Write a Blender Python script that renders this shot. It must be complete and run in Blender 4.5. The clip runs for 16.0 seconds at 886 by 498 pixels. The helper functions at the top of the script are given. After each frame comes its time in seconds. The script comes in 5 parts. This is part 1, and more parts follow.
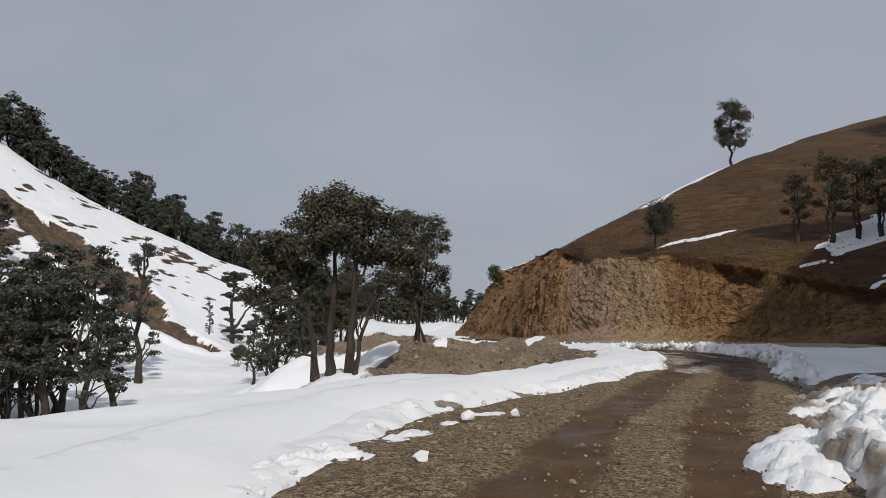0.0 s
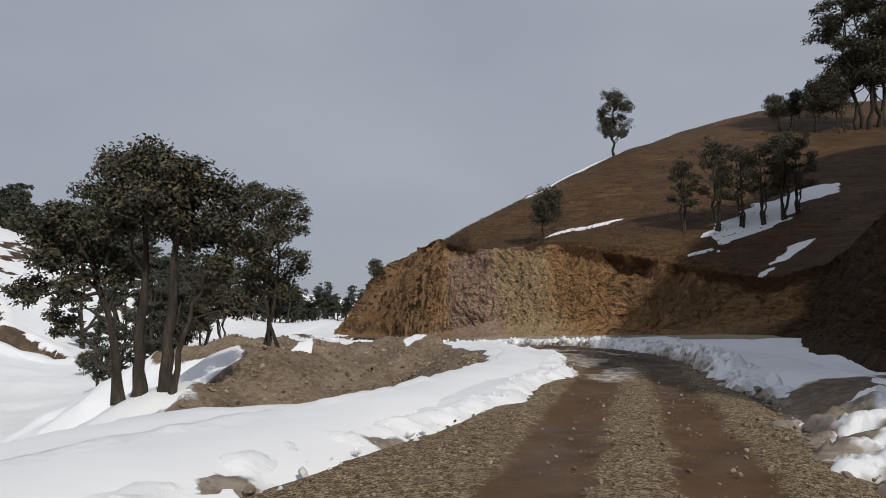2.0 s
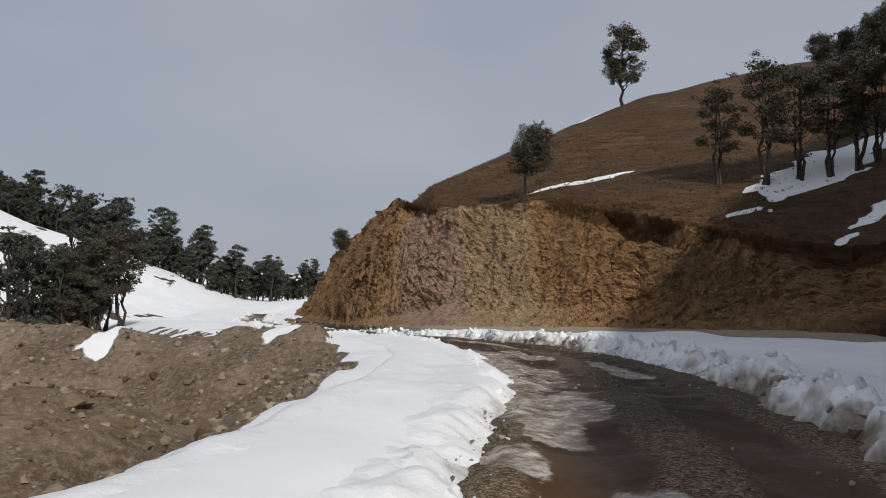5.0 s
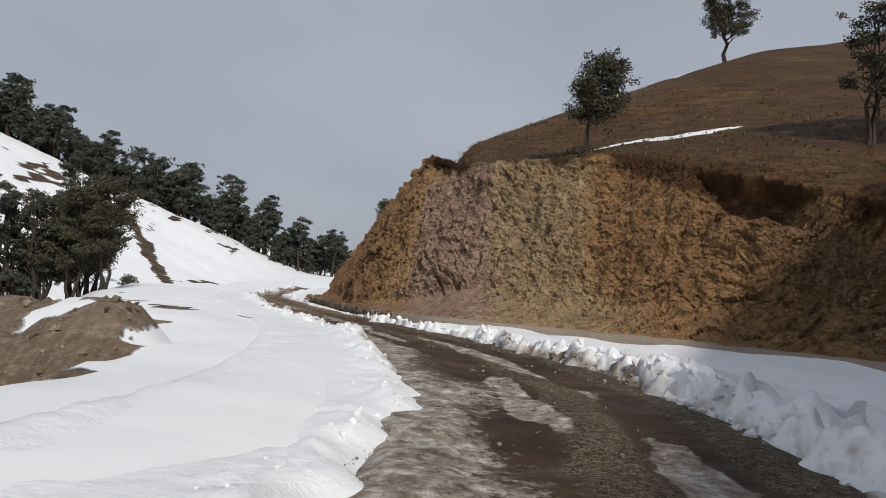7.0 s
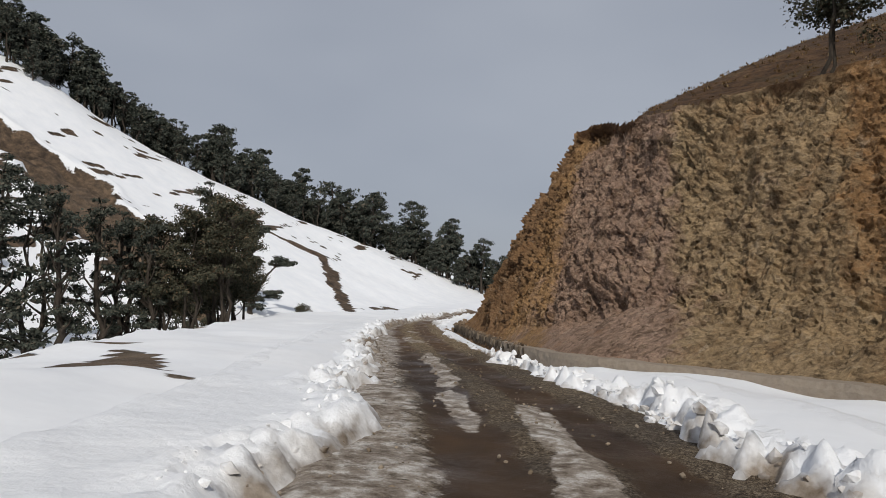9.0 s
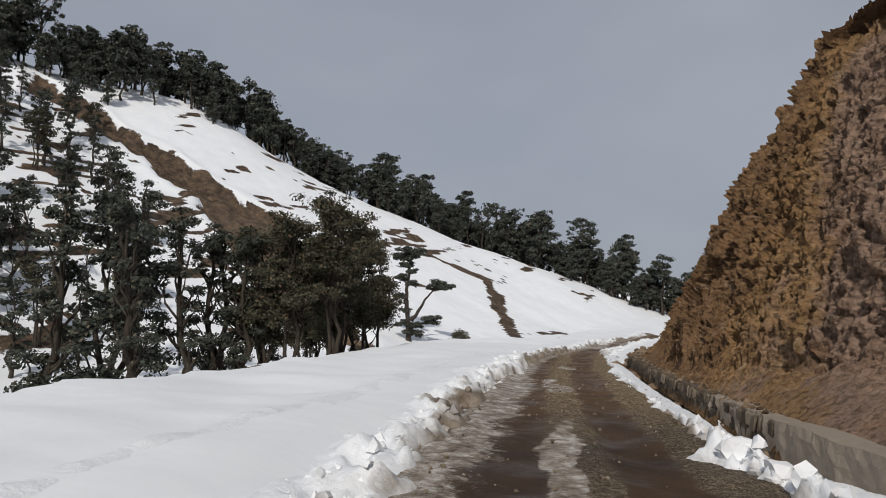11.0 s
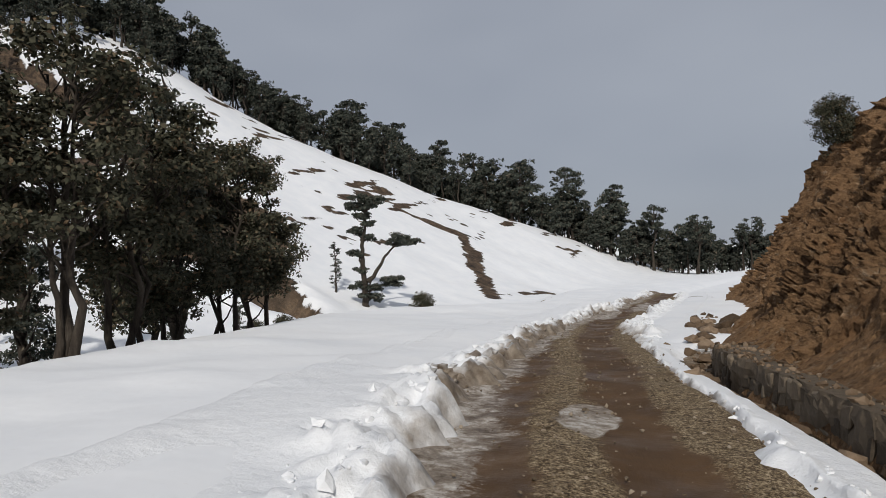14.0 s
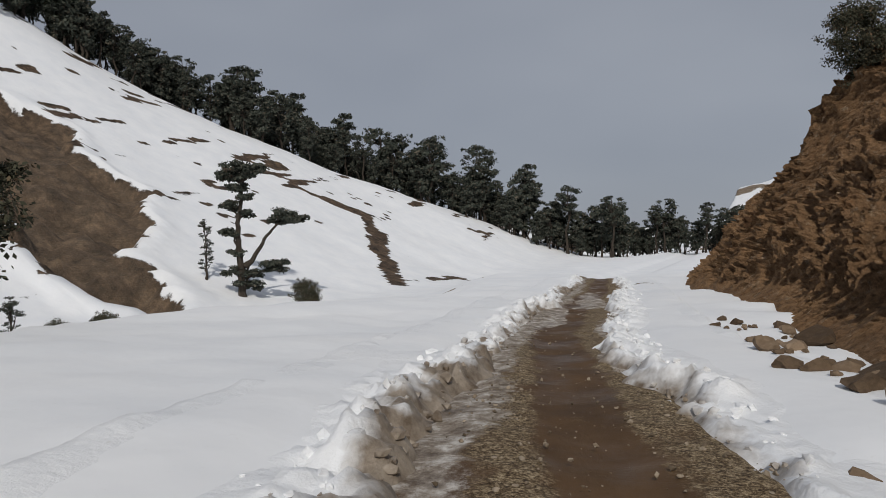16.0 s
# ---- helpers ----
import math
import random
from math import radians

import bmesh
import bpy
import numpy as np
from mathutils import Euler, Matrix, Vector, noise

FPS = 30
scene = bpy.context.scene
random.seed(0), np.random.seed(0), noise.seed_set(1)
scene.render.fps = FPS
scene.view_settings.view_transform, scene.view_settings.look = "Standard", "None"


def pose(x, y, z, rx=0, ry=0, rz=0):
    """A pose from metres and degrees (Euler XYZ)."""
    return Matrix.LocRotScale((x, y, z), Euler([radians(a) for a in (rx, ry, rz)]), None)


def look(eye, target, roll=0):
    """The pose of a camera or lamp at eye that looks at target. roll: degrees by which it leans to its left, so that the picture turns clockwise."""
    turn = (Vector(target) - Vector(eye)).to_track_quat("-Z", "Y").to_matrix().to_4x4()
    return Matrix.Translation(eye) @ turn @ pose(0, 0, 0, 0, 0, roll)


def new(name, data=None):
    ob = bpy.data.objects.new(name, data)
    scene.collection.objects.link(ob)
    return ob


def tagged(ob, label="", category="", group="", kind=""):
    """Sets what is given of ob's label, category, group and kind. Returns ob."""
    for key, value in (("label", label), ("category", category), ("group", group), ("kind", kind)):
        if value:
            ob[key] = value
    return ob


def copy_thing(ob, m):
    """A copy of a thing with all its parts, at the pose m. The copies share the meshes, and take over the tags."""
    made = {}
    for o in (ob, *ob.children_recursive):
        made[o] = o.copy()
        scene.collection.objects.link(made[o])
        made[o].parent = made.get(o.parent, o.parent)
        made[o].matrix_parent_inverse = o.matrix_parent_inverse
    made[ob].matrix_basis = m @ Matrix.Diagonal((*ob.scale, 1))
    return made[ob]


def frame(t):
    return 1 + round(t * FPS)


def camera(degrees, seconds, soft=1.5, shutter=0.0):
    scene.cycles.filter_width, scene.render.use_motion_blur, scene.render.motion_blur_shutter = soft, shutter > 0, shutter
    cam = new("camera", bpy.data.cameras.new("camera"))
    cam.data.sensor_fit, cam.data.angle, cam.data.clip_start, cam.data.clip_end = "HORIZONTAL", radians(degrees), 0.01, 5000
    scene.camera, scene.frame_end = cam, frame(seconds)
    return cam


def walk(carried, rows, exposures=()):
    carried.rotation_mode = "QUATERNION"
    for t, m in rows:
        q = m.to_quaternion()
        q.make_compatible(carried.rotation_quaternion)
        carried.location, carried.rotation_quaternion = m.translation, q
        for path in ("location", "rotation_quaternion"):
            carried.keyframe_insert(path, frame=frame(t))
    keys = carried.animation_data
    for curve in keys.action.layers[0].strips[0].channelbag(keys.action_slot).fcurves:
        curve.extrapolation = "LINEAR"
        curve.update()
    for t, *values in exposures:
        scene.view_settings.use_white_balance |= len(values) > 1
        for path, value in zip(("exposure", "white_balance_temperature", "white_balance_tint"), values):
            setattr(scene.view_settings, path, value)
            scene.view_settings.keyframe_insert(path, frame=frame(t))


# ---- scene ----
cam = camera(66.5, 16.0, soft=0.9)

PATH = [
    (0, (2.107, -0.713, 0.861), (1.928, 1.272, 1.027), 0.6),
    (0.5, (1.982, 0.613, 0.843), (1.797, 2.600, 0.974), 1.0),
    (1, (2.104, 1.916, 0.849), (2.141, 3.898, 1.116), 0.1),
    (1.5, (2.226, 3.291, 0.849), (2.227, 5.287, 0.978), 2.4),
    (2, (2.592, 4.982, 0.749), (2.754, 6.969, 0.906), -0.3),
    (2.5, (3.106, 7.027, 0.678), (3.286, 9.012, 0.836), 2.7),
    (3, (3.889, 9.363, 0.603), (4.094, 11.350, 0.707), 1.3),
    (3.5, (4.692, 11.669, 0.567), (4.930, 13.649, 0.723), 0.4),
    (6, (8.940, 24.538, 0.272), (8.986, 26.536, 0.345), 2.7),
    (6.5, (9.700, 27.055, 0.214), (9.723, 29.048, 0.386), 5.4),
    (7, (10.368, 29.628, 0.084), (10.304, 31.626, 0.135), 4.7),
    (7.5, (10.844, 32.084, -0.013), (10.683, 34.075, 0.086), 3.4),
    (8, (11.225, 34.761, -0.096), (10.889, 36.731, -0.004), 3.4),
    (8.5, (11.334, 37.409, -0.052), (10.883, 39.354, 0.048), 3.5),
    (9, (11.200, 39.983, -0.138), (10.584, 41.884, -0.058), 2.0),
    (9.5, (10.798, 42.321, -0.260), (10.029, 44.163, -0.135), 3.7),
    (10, (10.119, 44.660, -0.319), (9.202, 46.429, -0.147), 1.9),
    (12.5, (5.303, 58.268, -0.956), (4.138, 59.893, -0.896), 0.9),
    (13, (3.908, 60.963, -1.025), (2.779, 62.610, -0.923), 1.1),
    (13.5, (2.550, 63.732, -1.092), (1.430, 65.386, -0.989), 1.3),
    (14, (1.290, 66.528, -1.267), (0.258, 68.240, -1.240), -0.8),
    (14.5, (-0.029, 69.556, -1.413), (-0.993, 71.309, -1.383), -0.6),
    (15, (-1.287, 72.662, -1.658), (-2.178, 74.452, -1.624), -0.5),
    (15.5, (-2.481, 75.760, -1.783), (-3.318, 77.575, -1.707), -0.5),
    (16, (-3.746, 78.911, -1.805), (-4.548, 80.744, -1.827), -0.8),
]
walk(cam, [(t, look(eye, target, roll)) for t, eye, target, roll in PATH],
     [(0, 0.0), (3.5, 0.0), (7, 0.1), (10, -0.05), (12.5, -0.1), (14.5, -0.08), (16, -0.3)])

# ---- light and sky ----
def build_world():
    w = bpy.data.worlds.new("sky")
    scene.world = w
    w.use_nodes = True
    nt = w.node_tree
    nt.nodes.clear()
    out = nt.nodes.new("ShaderNodeOutputWorld")
    bg = nt.nodes.new("ShaderNodeBackground")
    sky = nt.nodes.new("ShaderNodeTexSky")
    sky.sky_type, sky.sun_disc = "NISHITA", False
    sky.sun_elevation, sky.sun_rotation = radians(SUN_EL), radians(SUN_AZ)
    dim = nt.nodes.new("ShaderNodeVectorMath")
    dim.operation = "SCALE"
    dim.inputs["Scale"].default_value = 0.06
    nt.links.new(sky.outputs[0], dim.inputs[0])
    # a closed grey cloud sheet with faint brighter and darker banks
    co = nt.nodes.new("ShaderNodeTexCoord")
    mp = nt.nodes.new("ShaderNodeMapping")
    mp.inputs["Scale"].default_value = (1.0, 1.0, 2.2)
    nt.links.new(co.outputs["Generated"], mp.inputs["Vector"])
    no = nt.nodes.new("ShaderNodeTexNoise")
    no.inputs["Scale"].default_value, no.inputs["Detail"].default_value = 1.6, 3.0
    nt.links.new(mp.outputs[0], no.inputs["Vector"])
    ramp = nt.nodes.new("ShaderNodeValToRGB")
    ramp.color_ramp.elements[0].position, ramp.color_ramp.elements[0].color = 0.3, (0.297, 0.327, 0.392, 1)
    ramp.color_ramp.elements[1].position, ramp.color_ramp.elements[1].color = 0.72, (0.39, 0.42, 0.48, 1)
    nt.links.new(no.outputs["Fac"], ramp.inputs["Fac"])
    mix = nt.nodes.new("ShaderNodeMix")
    mix.data_type = "RGBA"
    mix.inputs["Factor"].default_value = 0.9
    nt.links.new(dim.outputs[0], mix.inputs["A"])
    nt.links.new(ramp.outputs[0], mix.inputs["B"])
    nt.links.new(mix.outputs["Result"], bg.inputs["Color"])
    bg.inputs["Strength"].default_value = SKY
    nt.links.new(bg.outputs[0], out.inputs[0])


SUN_EL, SUN_AZ, SKY = 39.0, 156.0, 1.0
build_world()
sun = new("sun", bpy.data.lights.new("sun", "SUN"))
sun.data.energy, sun.data.angle, sun.data.color = 2.6, radians(1.2), (1.0, 0.95, 0.87)
_a, _e = radians(SUN_AZ), radians(SUN_EL)
sun.matrix_world = look(Vector((math.sin(_a) * math.cos(_e), math.cos(_a) * math.cos(_e), math.sin(_e))) * 100, (0, 0, 0))


# ---- numbers: noise and curves ----
def _hash(i, j, k, seed):
    with np.errstate(over="ignore"):
        n = (i.astype(np.int64) * 374761393 + j.astype(np.int64) * 668265263 + k.astype(np.int64) * 2147483647 + seed * 974634777) & 0xFFFFFFFF
        n = ((n ^ (n >> 13)) * 1274126177) & 0xFFFFFFFF
        n = ((n ^ (n >> 16)) * 2246822519) & 0xFFFFFFFF
    return ((n ^ (n >> 15)) & 0xFFFF) / 65535.0


def vnoise(x, y, z=0.0, seed=0):
    """Smooth lattice noise, -1 to 1."""
    x, y, z = np.broadcast_arrays(np.asarray(x, float), np.asarray(y, float), np.asarray(z, float))
    i, j, k = np.floor(x), np.floor(y), np.floor(z)
    u, v, w = x - i, y - j, z - k
    u, v, w = (t * t * (3 - 2 * t) for t in (u, v, w))
    out = 0
    for a in (0, 1):
        for b in (0, 1):
            for c in (0, 1):
                out = out + _hash(i + a, j + b, k + c, seed) * (u if a else 1 - u) * (v if b else 1 - v) * (w if c else 1 - w)
    return out * 2 - 1


def fbm(x, y, z=0.0, octaves=4, seed=0, gain=0.5):
    out, amp = 0, 1.0
    for o in range(octaves):
        out = out + amp * vnoise(np.asarray(x) * 2.03**o, np.asarray(y) * 2.03**o, np.asarray(z) * 2.03**o, seed + o)
        amp *= gain
    return out


def cells(x, y, z, seed=0):
    """Cell noise: distance to the nearest seed, to the second nearest, the nearest cell's random value, and a random tilt across it."""
    i, j, k = np.floor(x), np.floor(y), np.floor(z)
    d1 = np.full(x.shape, 9.0)
    d2, val, tilt = d1.copy(), np.zeros(x.shape), np.zeros(x.shape)
    for a in (-1, 0, 1):
        for b in (-1, 0, 1):
            for c in (-1, 0, 1):
                p, q, r = i + a, j + b, k + c
                ux, uy, uz = x - p - _hash(p, q, r, seed), y - q - _hash(p, q, r, seed + 1), z - r - _hash(p, q, r, seed + 2)
                d = ux**2 + uy**2 + uz**2
                near = d < d1
                d2 = np.where(near, d1, np.minimum(d2, d))
                h = _hash(p, q, r, seed + 3)
                val = np.where(near, h, val)
                tilt = np.where(near, np.cos(h * 61) * ux + np.sin(h * 61) * uy + np.cos(h * 37) * 1.2 * uz, tilt)
                d1 = np.where(near, d, d1)
    return np.sqrt(d1), np.sqrt(d2), val, tilt


def smooth(a, b, x):
    t = np.clip((np.asarray(x, float) - a) / (b - a), 0, 1)
    return t * t * (3 - 2 * t)


def softplus(x, w):
    return w * np.logaddexp(0, np.asarray(x, float) / w)


def smin(a, b, k):
    h = np.clip(0.5 + 0.5 * (b - a) / k, 0, 1)
    return b * (1 - h) + a * h - k * h * (1 - h)


def dense(pts, step):
    """A polyline resampled evenly through a smooth curve."""
    p = np.array(pts, float)
    t = np.r_[0, np.cumsum(np.linalg.norm(np.diff(p, axis=0), axis=1))]
    tt = np.linspace(0, t[-1], int(t[-1] / 0.25) + 2)
    q = np.stack([np.interp(tt, t, p[:, c]) for c in range(p.shape[1])], 1)
    ker = np.hanning(17)
    ker /= ker.sum()
    pad = np.concatenate([np.repeat(q[:1], 8, 0), q, np.repeat(q[-1:], 8, 0)])
    q = np.stack([np.convolve(pad[:, c], ker, "valid") for c in range(p.shape[1])], 1)
    t = np.r_[0, np.cumsum(np.linalg.norm(np.diff(q, axis=0), axis=1))]
    tt = np.linspace(0, t[-1], int(t[-1] / step) + 2)
    return np.stack([np.interp(tt, t, q[:, c]) for c in range(p.shape[1])], 1), tt


def curve_dist(x, y, line):
    """Distance to a polyline, and on which side (positive: to its right)."""
    best, side = np.full(x.shape, 1e9), np.ones(x.shape)
    for (ax, ay), (bx, by) in zip(line[:-1, :2], line[1:, :2]):
        dx, dy = bx - ax, by - ay
        t = np.clip(((x - ax) * dx + (y - ay) * dy) / (dx * dx + dy * dy), 0, 1)
        d = np.hypot(x - ax - t * dx, y - ay - t * dy)
        cr = dx * (y - ay) - dy * (x - ax)
        near = d < best - 1e-9
        best, side = np.where(near, d, best), np.where(near, np.where(cr < 0, 1.0, -1.0), side)
    return best, side


# ---- plan: road, shelf, cutting ----
ROAD_Y = [-40, -6, 0, 11, 22, 35, 45, 55, 66, 76, 88, 96, 110, 130, 160]
ROAD_Z = [-0.3, -0.6, -0.7, -0.95, -1.12, -1.6, -1.93, -2.4, -2.9, -3.3, -3.85, -4.15, -4.5, -5.0, -6.0]
LEFT_Y = [-14, 2.5, 4.6, 5.6, 7, 10, 15, 20, 25, 30, 35, 40, 45, 50, 55, 60, 65, 70, 75, 80, 85, 90, 95, 100, 110, 120, 140]
LEFT_X = [-1.5, 0.0, 0.3, 0.45, 0.3, 1.0, 3.8, 6.3, 8.2, 9.4, 9.9, 9.6, 8.5, 6.7, 4.5, 2.6, 0.5, -1.6, -3.6, -5.2, -6.6, -7.8, -8.8, -9.7, -11.2, -12.8, -17]
RIGHT_Y = [-14, 0, 5, 10, 15, 20, 25, 30, 35, 40, 45, 50, 55, 60, 65, 70, 75, 80, 85, 90, 95, 100, 110, 120, 140]
RIGHT_X = [4, 4.3, 4.9, 6.5, 8.3, 10.2, 12.0, 13.2, 14.0, 13.9, 13.0, 11.3, 9.0, 6.5, 4.3, 2.1, 0.1, -1.95, -3.75, -5.35, -6.6, -7.5, -8.9, -10.4, -14]
BASE = [(8.0, -30), (8.5, -8), (9, 2), (9.8, 8), (11.4, 13), (14.2, 19), (17.2, 26), (20.5, 32), (24, 38), (26.5, 43), (25, 47), (21.8, 49.5), (18.7, 51.6),
        (15.5, 54.0), (12.5, 56.4), (9.8, 58.9), (7.5, 61.9), (5.6, 65.2), (3.9, 69), (2.3, 73), (0.9, 77.5), (-0.4, 82.5), (-1.4, 88), (-2.0, 94), (-2.6, 101),
        (-3.4, 108), (-5.2, 114), (-6.0, 122), (-7.0, 130), (-6.4, 140), (0, 152), (24, 175), (90, 215), (300, 300)]
SHELF = [(-12, -40), (-9, -12), (-6.5, 2), (-4.8, 8), (-2.2, 13), (1.2, 15.8), (3.0, 18), (4.2, 20.5), (5.4, 24.5), (6.3, 29), (6.6, 33), (6.1, 38), (5.4, 40.5), (4, 43), (1.5, 46),
         (-1.2, 51), (-4, 57), (-8, 66), (-12, 75), (-15.5, 83), (-19.5, 90), (-21, 96), (-18, 101), (-16, 106), (-17, 113), (-21, 125), (-26, 140), (-27, 170), (-22, 260), (-10, 420)]


def road_z(y):
    return np.interp(y, ROAD_Y, ROAD_Z)


def left_x(y):
    return np.interp(y, LEFT_Y, LEFT_X)


def right_x(y):
    return np.interp(y, RIGHT_Y, RIGHT_X)


WALL_PTS = [(25.5, 39), (24.0, 43.8), (20.3, 48.0), (17.5, 50.4), (15.4, 52.3), (13.3, 54.1), (10.9, 55.6), (9.1, 56.9)]
WALL_PTS += [(float(right_x(y)) + float(np.interp(y, [57, 64], [0.85, 1.15])), y) for y in range(59, 83, 3)]
WALL_PTS += [(-1.75, 85)]
BASE_LINE, BASE_S = dense(BASE, 2.0)
WALL_CURVE, _ = dense(WALL_PTS, 1.0)
SHELF_LINE, _ = dense(SHELF, 2.0)


def face_slope(y):
    return np.interp(y, [58, 62, 66, 71, 78, 90, 100, 107, 109.5, 111, 113, 120], [2.0, 2.4, 2.3, 1.85, 1.45, 1.3, 1.35, 1.42, 1.85, 1.85, 1.42, 1.2])


def right_hill(x, y):
    """The grassy spur over the cutting."""
    z = 4.75 + 0.2 * (x - 22.5) + 0.39 * (y - 54.2)
    s = -0.61 * (x - 30) + 0.79 * (y - 84)
    z = z - 0.45 * softplus(s, 2.0) - 0.16 * softplus(x - 62, 8) - 0.5 * softplus(y - 106, 3)
    # the steep shoulder south of the bend, and the dip behind the bend
    z = z + np.interp(y - 0.3 * (x - 24), [-60, 0, 10, 18, 26, 31, 34, 37, 42, 46], [14, 15.5, 15, 14, 11.5, 8.8, 6.6, 4.8, 1.2, 0])
    # extra height, mostly out of view, added to shade the verge and hillside
    z = z + np.maximum(24 * smooth(0, 13, x - 14.8 - 0.85 * (y - 7)) * smooth(66, 44, y), 14 * smooth(0, 6, x - 9.8 - 0.9 * (y - 10)) * smooth(27, 18, y))
    z = z + 1.2 * np.exp(-((x - 30) ** 2 + (y - 84) ** 2) / 160)
    z = z + 2.0 * np.exp(-((x - 2.5) ** 2 + (y - 110) ** 2) / 50) + 1.2 * np.exp(-((x - 1.4) ** 2 + (y - 110.5) ** 2) / 14)
    z = z - 1.1 * np.exp(-((x - 25) ** 2 + (y - 49) ** 2) / 50)
    z = z - 1.2 * np.exp(-(((x - 12.5) / 8) ** 2) - ((y - 66.5) / 5.5) ** 2)
    nose = 2.0 + 0.12 * (x + 4) - 0.55 * softplus(np.hypot((x - 7.5) / 1.6, y - 131) - 6, 1.2)
    z = np.maximum(z, nose)
    z = np.maximum(z, -9.5 + 0.02 * (y - 150))
    return z + 0.25 * fbm(x / 14, y / 14, seed=3, octaves=3) + 0.10 * vnoise(x / 2.2, y / 2.2, seed=9)


CRACK = np.array([(-87, 195.5), (-81.5, 199), (-76.5, 203.5), (-70, 197.5), (-63, 186), (-60, 184), (-57, 178), (-50.8, 170)], float)
LEDGE = np.array([(-51, 171), (-50.5, 182), (-50, 194)], float)
# outline of the eroded earth bank on the far hill, upper edge first
BANK_EDGE = [(-150, 127), (-139, 132), (-129, 136), (-121, 142), (-115, 144), (-102.5, 152), (-90, 148.5), (-79.5, 150.3), (-72, 142), (-66, 135.5), (-57.5, 132.5), (-52, 127)]
BANK_FOOT = [(-60, 122), (-74, 126), (-88, 129), (-104, 134), (-117, 131.5), (-127, 126.5), (-140, 121)]
BANK_RING = np.array(BANK_EDGE + BANK_FOOT + BANK_EDGE[:1], float)


def earth_bank(x, y):
    """How far a point lies inside the eroded bank (negative: outside)."""
    wob = 1.6 * fbm(x / 5.5, y / 5.5, seed=63, octaves=5, gain=0.65)
    near = (x > -170) & (x < -40) & (y > 100) & (y < 172)
    out = np.full(x.shape, -30.0)
    px, py = x[near], y[near]
    d, _ = curve_dist(px, py, BANK_RING)
    odd = np.zeros(px.shape, bool)
    for (ax, ay), (bx, by) in zip(BANK_RING[:-1], BANK_RING[1:]):
        odd ^= ((ay > py) != (by > py)) & (px < (bx - ax) * (py - ay) / (by - ay + 1e-9) + ax)
    out[near] = np.where(odd, d, -d)
    return out + wob


def left_hill(x, y):
    z = -9.6 + 0.545 * softplus(-53 - x + 0.05 * (y - 180), 4.0)
    s = -0.81 * (x + 107) + 0.58 * (y - 221)
    z = z - 0.85 * softplus(s, 5.0) + 0.05 * softplus(y - 205, 10) * smooth(320, 260, y) + 0.0011 * np.clip(-70 - x, 0, 75) ** 2
    z = z + 6.5 * np.exp(-((x + 146) ** 2 + (y - 166) ** 2) / 625)
    bank = earth_bank(np.atleast_1d(x), np.atleast_1d(y)).reshape(np.shape(x))
    z = z - 1.8 * smooth(0, 2.0, bank) + 0.9 * smooth(-4, -0.3, bank) * smooth(0.6, -0.3, bank)
    z = z + 1.5 * smooth(0.5, 2.5, bank) * fbm(x / 3.6, y / 3.6, seed=67, octaves=4, gain=0.65)
    return z + 0.5 * fbm(x / 18, y / 18, seed=21, octaves=3) + 0.08 * vnoise(x / 2.5, y / 2.5, seed=23)


SPOIL = [(-3.6, 26.4, -1.75, 5.0), (-1.9, 30.9, -0.85, 3.6), (0.8, 32.0, -1.7, 4.0)]
SPOIL_CREST = [(8.2, 39.2, -1.5), (5.4, 40.0, -0.95), (2.6, 41.1, -0.95), (0.2, 42.0, -1.3), (-2.4, 42.4, -1.0), (-6.0, 43.4, -1.05), (-10.5, 44.3, -2.0), (-15, 45, -4.5)]


